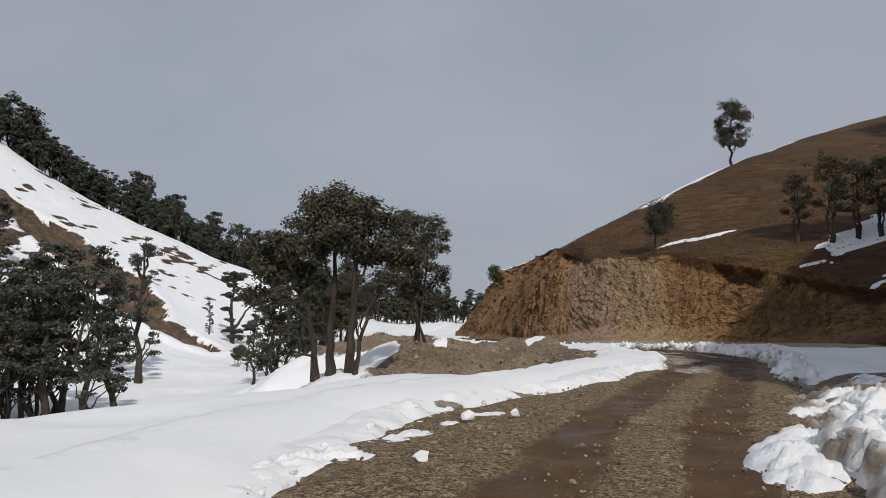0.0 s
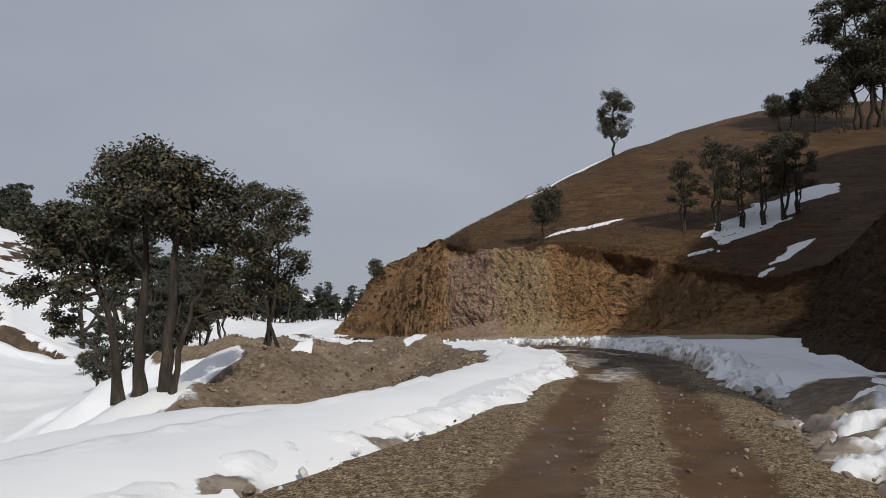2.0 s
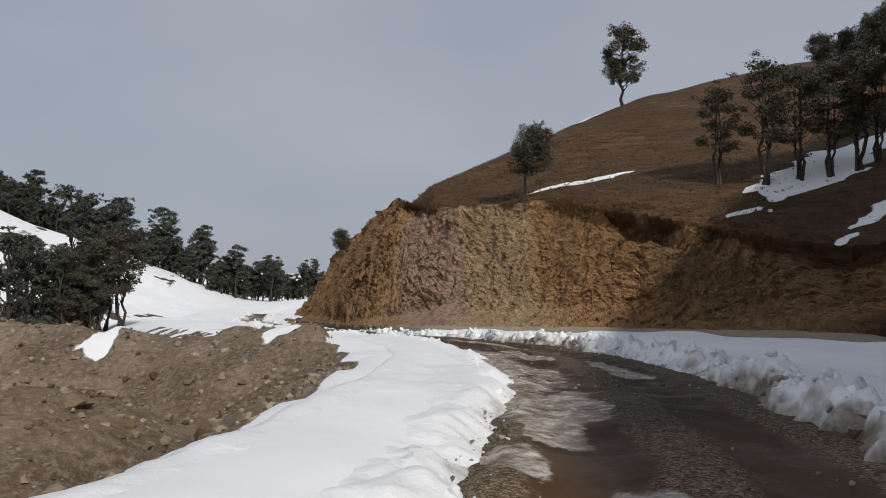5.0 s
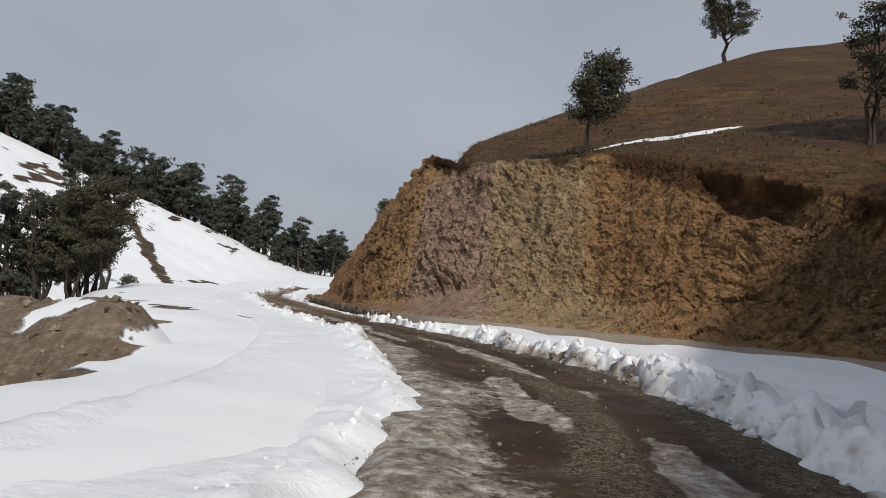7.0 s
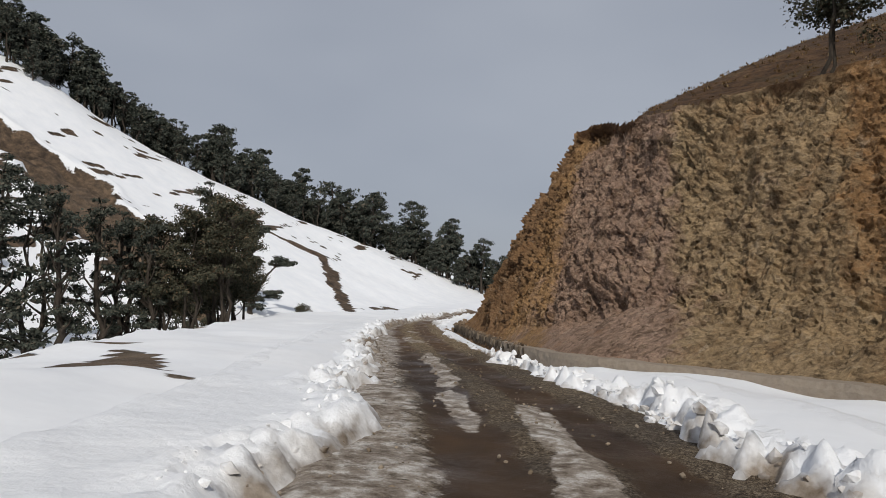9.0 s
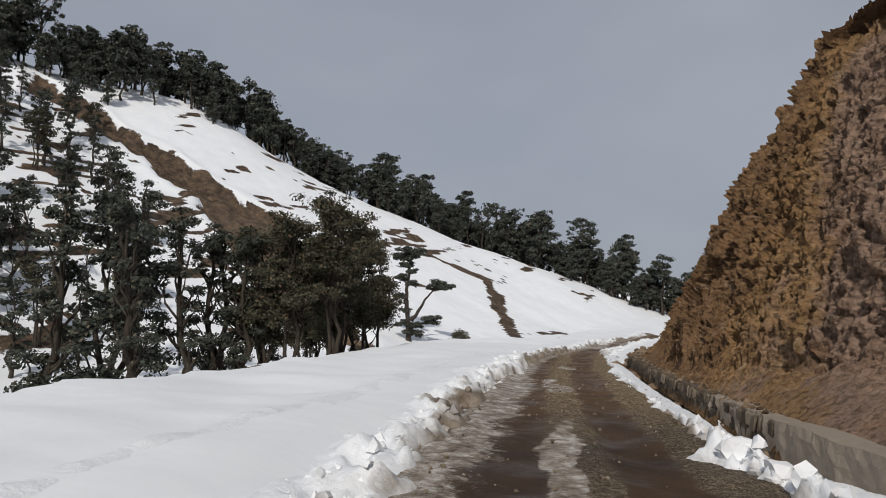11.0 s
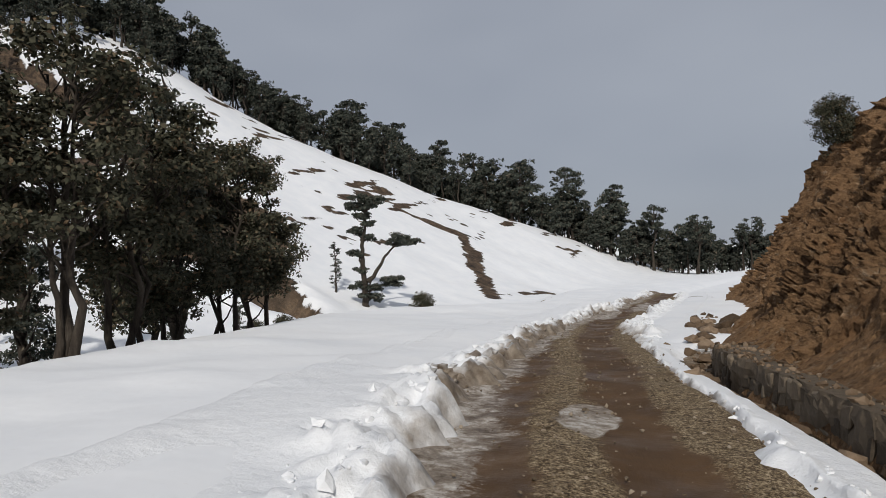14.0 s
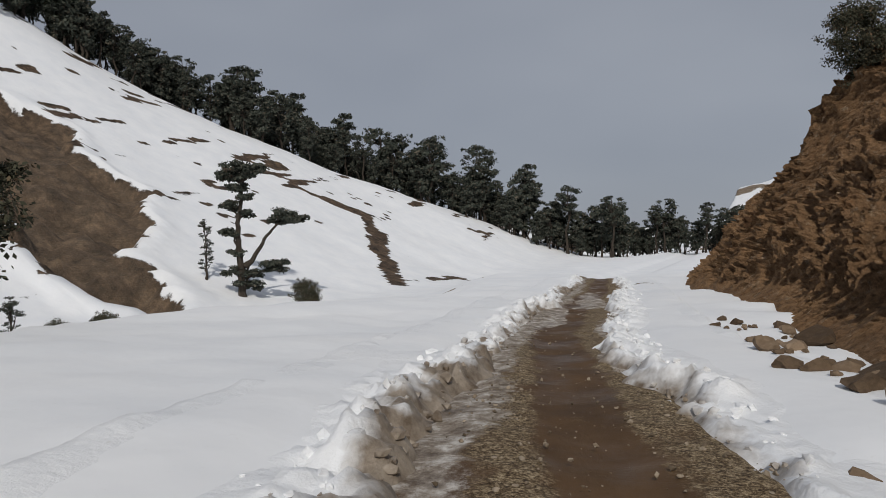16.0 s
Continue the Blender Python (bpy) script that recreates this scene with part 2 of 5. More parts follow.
def ground_z(x, y, parts=False):
    """Height of the ground sheet; with parts also the shares of snow and bare soil."""
    x, y = np.asarray(x, float), np.asarray(y, float)
    zr, lx, rx = road_z(y), left_x(y), right_x(y)
    db, sb = curve_dist(x, y, BASE_LINE[::2])
    ds, ss = curve_dist(x, y, SHELF_LINE[::2])
    inside, off = sb > 0, ss < 0
    # the shelf that carries the road, with snow left and right of it
    gap = np.maximum(lx - x, x - rx)
    lay = 0.26 * smooth(0.3, 1.6, gap) + 0.16 * smooth(0.5, 4, gap) * fbm(x / 3.5, y / 3.5, seed=5, octaves=3)
    shelf = zr - 0.16 + lay + 0.16
    shelf = np.where(gap < 0.3, zr - 0.2, shelf)
    rise = np.clip(x - rx, 0, 10)
    shelf = shelf + 0.02 * rise * (x > rx)
    ditch = smooth(0.55, 0.85, x - rx) * smooth(57, 62, y) * smooth(86, 83, y)
    shelf = shelf * (1 - ditch) + ditch * (zr - 0.3 + 0.08 * vnoise(x / 0.5, y / 0.5, seed=15))
    # down to the valley and up the far hill
    lip = smooth(0, 2.5, ds)
    drop = zr + 0.25 - 0.25 * lip - 0.62 * softplus(ds - 1.2, 0.8) + 0.5 * fbm(x / 5, y / 5, seed=31, octaves=3) * lip
    hill = left_hill(x, y)
    far = smooth(116, 150, y)
    drop = drop * (1 - far) + far * np.maximum(drop, zr + 0.1 - 0.22 * ds)
    valley = -smin(-drop, -hill, 3.0)
    soil = np.zeros(x.shape)
    heap = np.full(x.shape, -50.0)
    for cx, cy, cz, r in SPOIL:
        d = np.hypot(x - cx, (y - cy) * 0.9)
        heap = np.maximum(heap, cz + 0.35 - 0.78 * np.sqrt(d * d + 0.35 * r * r) + 0.78 * 0.59 * r - 0.35)
    for (ax, ay, az), (bx, by, bz) in zip(SPOIL_CREST[:-1], SPOIL_CREST[1:]):
        t = np.clip(((x - ax) * (bx - ax) + (y - ay) * (by - ay)) / ((bx - ax) ** 2 + (by - ay) ** 2), 0, 1)
        heap = np.maximum(heap, az + (bz - az) * t + 0.25 - 0.72 * np.sqrt(np.hypot(x - ax - t * (bx - ax), y - ay - t * (by - ay)) ** 2 + 0.2))
    heap = heap + 0.26 * fbm(x / 1.6 + 0.3 * y, y / 2.4, seed=41, octaves=5, gain=0.6) + 0.18 * (vnoise(x / 0.8, y / 3.5, seed=43) ** 2)
    z = np.where(off, valley, shelf)
    raised = (heap > z) & off
    z = np.where(raised, heap, z)
    # the cutting on the right: behind the rock face, then the hill
    hz = right_hill(x, y)
    cut = zr + 0.3 + face_slope(y) * (db - 1.1)
    z = np.where(inside, smin(hz, cut, 0.4), z)
    if not parts:
        return z
    snow = np.ones(x.shape)
    wob = 2.5 * fbm(x / 5, y / 5, seed=49)
    soil = np.where(off & (x > -22), smooth(12, 9, ds + wob) * smooth(14, 17, y + wob) * smooth(47, 44.5, y + 0.35 * wob), soil)
    verge = (x > rx - 0.2) * smooth(9.3, 11, y + 0.4 * wob) * smooth(18.5, 16, y + 0.4 * wob)
    soil = np.where(~inside & ~off, np.maximum(soil, np.maximum(ditch, verge)), soil)
    for cx, cy, ax, ay in BARE:
        soil = np.maximum(soil, smooth(1.25, 0.75, np.hypot((x - cx) / ax, (y - cy) / ay) + 0.6 * fbm(x / 1.5, y / 1.5, seed=55, octaves=3)))
    for cx, cy, ax, ay in NOTCH:
        soil = soil * (1 - smooth(1.2, 0.8, np.hypot((x - cx) / ax, (y - cy) / ay) + 0.7 * fbm(x / 0.6, y / 0.6, seed=56)))
    hollow = off & (y > 42) & (ds < 2.5) & (fbm(x / 4, y / 4, seed=51) > 0.55)
    soil = np.where(hollow, 1.0, soil)
    for line, width in ((CRACK, 1.5), (LEDGE, 0.55)):
        d, _ = curve_dist(x, y, line)
        soil = np.maximum(soil, (x < -40) * smooth(width + 0.9, width - 0.4, d + 0.9 * fbm(x / 3, y / 3, seed=61)))
    bank = earth_bank(np.atleast_1d(x), np.atleast_1d(y)).reshape(x.shape)
    soil = np.maximum(soil, smooth(-0.3, 0.5, bank))
    # melted-out streaks along the hill
    streak = vnoise(x / 2.0 + 0.1 * y, y / 14, seed=71) + 0.6 * vnoise(x / 1.1, y / 5, seed=72)
    zone = smooth(-57, -66, x) * smooth(-0.75, 0.15, fbm(x / 24, y / 24, seed=73, octaves=2))
    soil = np.maximum(soil, zone * smooth(0.46, 0.68, streak) * (ds > 14) * off)
    fleck = vnoise(x / 1.3, y / 2.2, seed=75) + 0.5 * vnoise(x / 0.8, y / 1.2, seed=76)
    soil = np.maximum(soil, smooth(-56, -66, x) * smooth(0.1, 0.6, fbm(x / 16, y / 16, seed=77, octaves=2)) * smooth(0.72, 0.9, fleck) * off)
    grass = inside & (db > 0.2)
    patch = smooth(0.35, 0.6, fbm(x / 7, y / 3.0, seed=81, octaves=3) - 0.2)
    drift = np.zeros(x.shape)
    for cx, cy, ax, ay, rot in DRIFTS:
        u, v = (x - cx) * math.cos(rot) + (y - cy) * math.sin(rot), -(x - cx) * math.sin(rot) + (y - cy) * math.cos(rot)
        drift = np.maximum(drift, smooth(1.15, 0.85, np.hypot(u / ax, v / ay) + 0.45 * fbm(x / 2.2, y / 1.1, seed=83, octaves=3)))
    crest = smooth(-0.5, 2.5, -0.61 * (x - 30) + 0.79 * (y - 84) + 1.2 * fbm(x / 5, y / 5, seed=85)) * smooth(15, 21, x)
    snow = np.where(grass, np.maximum(drift, crest), snow)
    snow = np.where(soil > 0, np.minimum(snow, 1 - soil), snow)
    far_bare = smooth(300, 340, y) * smooth(-0.1, 0.3, fbm(x / 30, y / 14, seed=91))
    snow = snow * (1 - far_bare * 0.9)
    wet = np.where(bank > 0, 0.75 + 0.2 * smooth(-90, -112, x), 1.0 * (x < -42))
    wet = np.maximum(wet, 0.6 * ((y > 46) & (x > -4) & (x < 7) & (y < 53)))
    return z, snow, soil, grass.astype(float), wet


# soil melted out of the snow on the shelf: centre, half sizes
BARE = [(-0.8 + 0.6 * k, 52.8 - 0.62 * k, 0.45 + 0.05 * k, 0.42) for k in range(7)] + [(4.3, 48.4, 0.5, 0.28), (3.6, 43.9, 0.8, 0.5), (3.1, 43.2, 0.9, 0.5), (-17, 143, 1.2, 2.4), (-15, 137, 1.0, 2.0), (-9, 122, 0.8, 1.4)]
# snow lying in the notches between the spoil heaps
NOTCH = [(-1.8, 41.8, 0.4, 1.2), (4.1, 40.6, 0.4, 1.1)]


# snow lying on the grassy spur: centre, half sizes, turn
DRIFTS = [(17.6, 62.6, 1.6, 0.7, 0.1), (20.3, 62.2, 2.6, 0.35, 0.05), (29, 55, 3.2, 1.4, 0.5), (33, 57, 4.0, 1.8, 0.4), (31, 50, 2.6, 0.4, 0.4), (28, 48.5, 2.4, 0.25, 0.2), (38, 59, 4, 1.6, 0.4)]


# ---- materials ----
def material(name, rough=0.8, spec=0.3):
    m = bpy.data.materials.new(name)
    m.use_nodes = True
    b = m.node_tree.nodes["Principled BSDF"]
    b.inputs["Roughness"].default_value = rough
    b.inputs["Specular IOR Level"].default_value = spec
    return m, m.node_tree, b


def node(nt, kind, **values):
    n = nt.nodes.new(kind)
    for k, v in values.items():
        n.inputs[k].default_value = v
    return n


def noise_tex(nt, scale, detail=4.0, rough=0.55, stretch=None, distort=0.0):
    co = nt.nodes.new("ShaderNodeNewGeometry")
    n = node(nt, "ShaderNodeTexNoise", Scale=scale, Detail=detail, Roughness=rough, Distortion=distort)
    if stretch:
        mp = node(nt, "ShaderNodeMapping", Scale=stretch)
        nt.links.new(co.outputs["Position"], mp.inputs["Vector"])
        nt.links.new(mp.outputs[0], n.inputs["Vector"])
    else:
        nt.links.new(co.outputs["Position"], n.inputs["Vector"])
    return n.outputs["Fac"]


def ramp(nt, fac, *stops):
    r = nt.nodes.new("ShaderNodeValToRGB")
    els = r.color_ramp.elements
    while len(els) < len(stops):
        els.new(0.5)
    for e, (p, c) in zip(els, stops):
        e.position = p
        e.color = (*c, 1) if isinstance(c, tuple) else (c, c, c, 1)
    nt.links.new(fac, r.inputs["Fac"])
    return r.outputs["Color"]


def mixc(nt, fac, a, b, blend="MIX"):
    m = nt.nodes.new("ShaderNodeMix")
    m.data_type, m.blend_type = "RGBA", blend
    for sock, v in (("Factor", fac), ("A", a), ("B", b)):
        if isinstance(v, (int, float)):
            m.inputs[sock].default_value = v
        elif isinstance(v, tuple):
            m.inputs[sock].default_value = (*v, 1)
        else:
            nt.links.new(v, m.inputs[sock])
    return m.outputs["Result"]


def math_node(nt, op, a, b=0.0, clamp=False):
    m = nt.nodes.new("ShaderNodeMath")
    m.operation, m.use_clamp = op, clamp
    for i, v in enumerate((a, b)):
        if isinstance(v, (int, float)):
            m.inputs[i].default_value = v
        else:
            nt.links.new(v, m.inputs[i])
    return m.outputs[0]


def attr(nt, name):
    a = nt.nodes.new("ShaderNodeAttribute")
    a.attribute_name = name
    return a.outputs["Fac"]


def bump(nt, bsdf, height, strength, distance, normal=None):
    b = node(nt, "ShaderNodeBump", Strength=strength, Distance=distance)
    nt.links.new(height, b.inputs["Height"])
    if normal is not None:
        nt.links.new(normal, b.inputs["Normal"])
    nt.links.new(b.outputs[0], bsdf.inputs["Normal"])
    return b.outputs[0]


def snow_colour(nt, dirt=0.0):
    c = ramp(nt, noise_tex(nt, 0.35, 5), (0.3, (0.80, 0.815, 0.84)), (0.7, (0.87, 0.875, 0.885)))
    grit = ramp(nt, noise_tex(nt, 9.0, 6, 0.7), (0.62, 0.0), (0.74, 1.0))
    return mixc(nt, math_node(nt, "MULTIPLY", grit, 0.12 + dirt), c, (0.42, 0.37, 0.31))


def snow_material():
    m, nt, b = material("snow", 0.55, 0.25)
    nt.links.new(snow_colour(nt), b.inputs["Base Color"])
    h = math_node(nt, "ADD", math_node(nt, "MULTIPLY", noise_tex(nt, 1.4, 5), 1.0), math_node(nt, "MULTIPLY", noise_tex(nt, 9, 3), 0.06))
    bump(nt, b, h, 0.3, 0.12)
    return m


def bank_material():
    """Ploughed snow: clean on top, grey and brown where the road has splashed it."""
    m, nt, b = material("ploughed_snow", 0.5, 0.3)
    clean = snow_colour(nt, 0.1)
    mud = ramp(nt, noise_tex(nt, 3.0, 6, 0.7), (0.3, (0.10, 0.068, 0.042)), (0.7, (0.38, 0.325, 0.265)))
    d = math_node(nt, "ADD", attr(nt, "dirt"), math_node(nt, "MULTIPLY", math_node(nt, "SUBTRACT", noise_tex(nt, 2.0, 4, 0.55), 0.5), 1.3))
    f = ramp(nt, d, (0.42, 0.0), (0.8, 1.0))
    nt.links.new(mixc(nt, f, clean, mud), b.inputs["Base Color"])
    h = math_node(nt, "ADD", noise_tex(nt, 4.0, 6, 0.65), math_node(nt, "MULTIPLY", noise_tex(nt, 14, 3), 0.10))
    bump(nt, b, h, 0.5, 0.08)
    return m


def soil_colour(nt):
    a = ramp(nt, noise_tex(nt, 0.5, 6, 0.6), (0.25, (0.085, 0.058, 0.037)), (0.5, (0.18, 0.128, 0.084)), (0.75, (0.29, 0.22, 0.155)))
    stones = ramp(nt, noise_tex(nt, 6.0, 8, 0.8), (0.47, 0.0), (0.62, 1.0))
    a = mixc(nt, math_node(nt, "MULTIPLY", stones, 0.6), a, (0.38, 0.33, 0.265))
    dark = ramp(nt, noise_tex(nt, 3.3, 7, 0.75), (0.34, 1.0), (0.46, 0.0))
    return mixc(nt, math_node(nt, "MULTIPLY", dark, 0.6), a, (0.055, 0.038, 0.025))


def ground_material():
    """The ground sheet: snow, bare stony soil and dry winter grass, by the sheet's own shares."""
    m, nt, b = material("ground_cover", 0.75, 0.2)
    edge = math_node(nt, "MULTIPLY", math_node(nt, "SUBTRACT", noise_tex(nt, 1.1, 6, 0.7), 0.5), 0.9)
    sn = ramp(nt, math_node(nt, "ADD", attr(nt, "snow"), edge), (0.44, 0.0), (0.56, 1.0))
    rows = noise_tex(nt, 1.0, 6, 0.65, stretch=(0.42, 0.42, 2.4), distort=1.1)
    fine = noise_tex(nt, 4.0, 7, 0.75)
    grass = ramp(nt, math_node(nt, "ADD", math_node(nt, "MULTIPLY", rows, 0.45), math_node(nt, "MULTIPLY", fine, 0.55)),
                 (0.38, (0.016, 0.009, 0.004)), (0.47, (0.060, 0.031, 0.013)), (0.56, (0.115, 0.062, 0.026)), (0.68, (0.21, 0.132, 0.060)))
    large = ramp(nt, noise_tex(nt, 0.16, 5, 0.6), (0.42, 0.0), (0.62, 1.0))
    grass = mixc(nt, math_node(nt, "MULTIPLY", large, 0.6), grass, (0.048, 0.027, 0.015))
    sward = ramp(nt, noise_tex(nt, 0.45, 5, 0.6), (0.52, 0.0), (0.68, 1.0))
    grass = mixc(nt, math_node(nt, "MULTIPLY", sward, 0.3), grass, (0.105, 0.088, 0.036))
    soil = mixc(nt, attr(nt, "wet"), soil_colour(nt), ramp(nt, noise_tex(nt, 0.55, 9, 0.78), (0.36, (0.018, 0.013, 0.009)), (0.5, (0.078, 0.053, 0.035)), (0.66, (0.19, 0.128, 0.080))))
    under = mixc(nt, attr(nt, "grass"), soil, grass)
    col = mixc(nt, sn, under, snow_colour(nt))
    nt.links.new(col, b.inputs["Base Color"])
    rough_bits = math_node(nt, "ADD", rows, math_node(nt, "MULTIPLY", fine, 0.6))
    smoothed = math_node(nt, "MULTIPLY", noise_tex(nt, 0.9, 3, 0.45), 0.30)
    mx = nt.nodes.new("ShaderNodeMix")
    nt.links.new(sn, mx.inputs["Factor"])
    nt.links.new(rough_bits, mx.inputs["A"])
    nt.links.new(smoothed, mx.inputs["B"])
    bump(nt, b, mx.outputs["Result"], 0.8, 0.22)
    return m


def rock_material():
    """Weathered cut face: ochre clay, grey-pink schist, olive-tan rubble, dark stains, and dark earth on the shoulder."""
    m, nt, b = material("cut_rock", 0.88, 0.12)
    blot = math_node(nt, "MULTIPLY", math_node(nt, "SUBTRACT", noise_tex(nt, 0.32, 4, 0.6), 0.5), 0.35)
    fray = math_node(nt, "MULTIPLY", math_node(nt, "SUBTRACT", noise_tex(nt, 1.5, 8, 0.75), 0.5), 0.40)
    zone = math_node(nt, "ADD", attr(nt, "bed"), math_node(nt, "ADD", blot, fray))
    base = ramp(nt, zone, (0.08, (0.250, 0.152, 0.084)), (0.20, (0.365, 0.222, 0.108)), (0.26, (0.370, 0.232, 0.122)), (0.34, (0.362, 0.248, 0.184)), (0.48, (0.370, 0.258, 0.196)),
                (0.58, (0.385, 0.285, 0.174)), (0.69, (0.385, 0.278, 0.165)), (0.78, (0.345, 0.202, 0.098)), (0.88, (0.300, 0.178, 0.090)), (0.97, (0.220, 0.140, 0.080)))
    tint = ramp(nt, noise_tex(nt, 1.6, 6, 0.7), (0.34, (0.66, 0.62, 0.58)), (0.5, (1.0, 1.0, 1.0)), (0.66, (1.20, 1.18, 1.12)))
    base = mixc(nt, 0.85, base, tint, "MULTIPLY")
    rust = ramp(nt, noise_tex(nt, 0.8, 6, 0.7, stretch=(1.2, 1.2, 0.6)), (0.56, 0.0), (0.68, 1.0))
    base = mixc(nt, math_node(nt, "MULTIPLY", rust, 0.45), base, (0.29, 0.150, 0.070))
    pale = ramp(nt, noise_tex(nt, 2.6, 8, 0.75), (0.56, 0.0), (0.66, 1.0))
    base = mixc(nt, math_node(nt, "MULTIPLY", pale, 0.45), base, (0.52, 0.43, 0.32))
    stain = ramp(nt, noise_tex(nt, 0.8, 6, 0.7, stretch=(1.5, 1.5, 0.5)), (0.34, 1.0), (0.47, 0.0))
    base = mixc(nt, math_node(nt, "MULTIPLY", stain, 0.55), base, (0.125, 0.078, 0.045))
    # small dark sockets between the broken pieces, their shade put into the colour
    sock = ramp(nt, noise_tex(nt, 6.5, 8, 0.8, stretch=(1, 1, 1.3)), (0.36, 1.0), (0.47, 0.0))
    base = mixc(nt, math_node(nt, "MULTIPLY", sock, 0.45), base, (0.065, 0.042, 0.027))
    grit = ramp(nt, noise_tex(nt, 13.0, 8, 0.78), (0.34, (0.50, 0.49, 0.48)), (0.64, (1.16, 1.14, 1.10)))
    base = mixc(nt, 0.8, base, grit, "MULTIPLY")
    pos = nt.nodes.new("ShaderNodeNewGeometry")
    warp = node(nt, "ShaderNodeTexNoise", Scale=1.9, Detail=5.0)
    nt.links.new(pos.outputs["Position"], warp.inputs["Vector"])
    off = nt.nodes.new("ShaderNodeVectorMath")
    off.operation = "MULTIPLY_ADD"
    off.inputs[1].default_value = (1.1, 1.1, 1.1)
    nt.links.new(warp.outputs["Color"], off.inputs[0])
    nt.links.new(pos.outputs["Position"], off.inputs[2])
    vor = node(nt, "ShaderNodeTexVoronoi", Scale=0.9)
    vor.feature = "DISTANCE_TO_EDGE"
    nt.links.new(off.outputs[0], vor.inputs["Vector"])
    crack = math_node(nt, "MULTIPLY", ramp(nt, vor.outputs["Distance"], (0.0, 1.0), (0.05, 0.0)), ramp(nt, noise_tex(nt, 0.7, 3), (0.45, 0.0), (0.6, 1.0)))
    base = mixc(nt, math_node(nt, "MULTIPLY", crack, 0.6), base, (0.070, 0.045, 0.028))
    roots = ramp(nt, attr(nt, "rim"), (0.2, 0.0), (0.9, 1.0))
    base = mixc(nt, math_node(nt, "MULTIPLY", roots, 0.9), base, (0.070, 0.036, 0.018))
    loam = ramp(nt, noise_tex(nt, 2.2, 7, 0.75), (0.36, (0.022, 0.014, 0.008)), (0.55, (0.060, 0.036, 0.019)), (0.70, (0.120, 0.076, 0.040)))
    base = mixc(nt, attr(nt, "earth"), base, loam)
    nt.links.new(base, b.inputs["Base Color"])
    h = math_node(nt, "ADD", math_node(nt, "ADD", noise_tex(nt, 3.6, 9, 0.78), math_node(nt, "MULTIPLY", noise_tex(nt, 13.0, 6, 0.78), 0.45)), math_node(nt, "MULTIPLY", sock, -0.4))
    bump(nt, b, math_node(nt, "SUBTRACT", h, math_node(nt, "MULTIPLY", crack, 0.4)), 0.9, 0.11)
    return m


def road_material():
    """Wet mud in the wheel tracks, gravel between them, refrozen snow patches."""
    m, nt, b = material("muddy_road", 0.5, 0.22)
    n = noise_tex(nt, 1.2, 5, 0.6)
    mud = ramp(nt, n, (0.3, (0.066, 0.036, 0.016)), (0.7, (0.122, 0.068, 0.030)))
    grav = ramp(nt, math_node(nt, "ADD", math_node(nt, "MULTIPLY", noise_tex(nt, 34.0, 5, 0.8), 0.6), math_node(nt, "MULTIPLY", noise_tex(nt, 11.0, 6, 0.8), 0.4)), (0.42, (0.030, 0.018, 0.009)), (0.49, (0.115, 0.076, 0.040)), (0.55, (0.34, 0.262, 0.160)), (0.63, (0.56, 0.46, 0.33)))
    tr = ramp(nt, math_node(nt, "ADD", attr(nt, "track"), math_node(nt, "MULTIPLY", math_node(nt, "SUBTRACT", noise_tex(nt, 1.1, 7, 0.7), 0.5), 2.6)), (0.35, 0.0), (0.75, 1.0))
    col = mixc(nt, tr, grav, mud)
    # the stretch between y 22 and 66 is toned darker and bluer
    cool_dark = math_node(nt, "MULTIPLY", attr(nt, "cool_dark"), ramp(nt, noise_tex(nt, 0.5, 4), (0.3, 0.55), (0.6, 1.0)))
    col = mixc(nt, cool_dark, col, mixc(nt, 1.0, col, (0.42, 0.44, 0.52), "MULTIPLY"))
    ic = ramp(nt, math_node(nt, "ADD", attr(nt, "ice"), math_node(nt, "MULTIPLY", math_node(nt, "SUBTRACT", noise_tex(nt, 4.5, 9, 0.8), 0.5), 1.9)), (0.42, 0.0), (0.68, 1.0))
    icecol = ramp(nt, noise_tex(nt, 3.2, 9, 0.75), (0.36, (0.10, 0.072, 0.050)), (0.50, (0.29, 0.245, 0.20)), (0.64, (0.62, 0.59, 0.55)))
    col = mixc(nt, ic, col, icecol)
    nt.links.new(col, b.inputs["Base Color"])
    wet = ramp(nt, noise_tex(nt, 0.8, 4, 0.6), (0.33, 0.36), (0.55, 0.75))
    mx = nt.nodes.new("ShaderNodeMix")
    mx.inputs["A"].default_value = 0.8
    nt.links.new(tr, mx.inputs["Factor"])
    nt.links.new(wet, mx.inputs["B"])
    nt.links.new(mx.outputs["Result"], b.inputs["Roughness"])
    h = math_node(nt, "ADD", noise_tex(nt, 16.0, 5, 0.7), math_node(nt, "MULTIPLY", noise_tex(nt, 3.0, 4), 0.8))
    mh = nt.nodes.new("ShaderNodeMix")
    mh.inputs["B"].default_value = 0.5
    nt.links.new(math_node(nt, "MULTIPLY", tr, 0.6), mh.inputs["Factor"])
    nt.links.new(h, mh.inputs["A"])
    bump(nt, b, mh.outputs["Result"], 0.6, 0.05)
    return m


def leaf_material(name, dark, light, dry):
    m, nt, b = material(name, 0.85, 0.08)
    g = nt.nodes.new("ShaderNodeNewGeometry")
    c = ramp(nt, g.outputs["Random Per Island"], (0.0, dark), (0.8, light), (0.97, dry))
    nt.links.new(c, b.inputs["Base Color"])
    return m


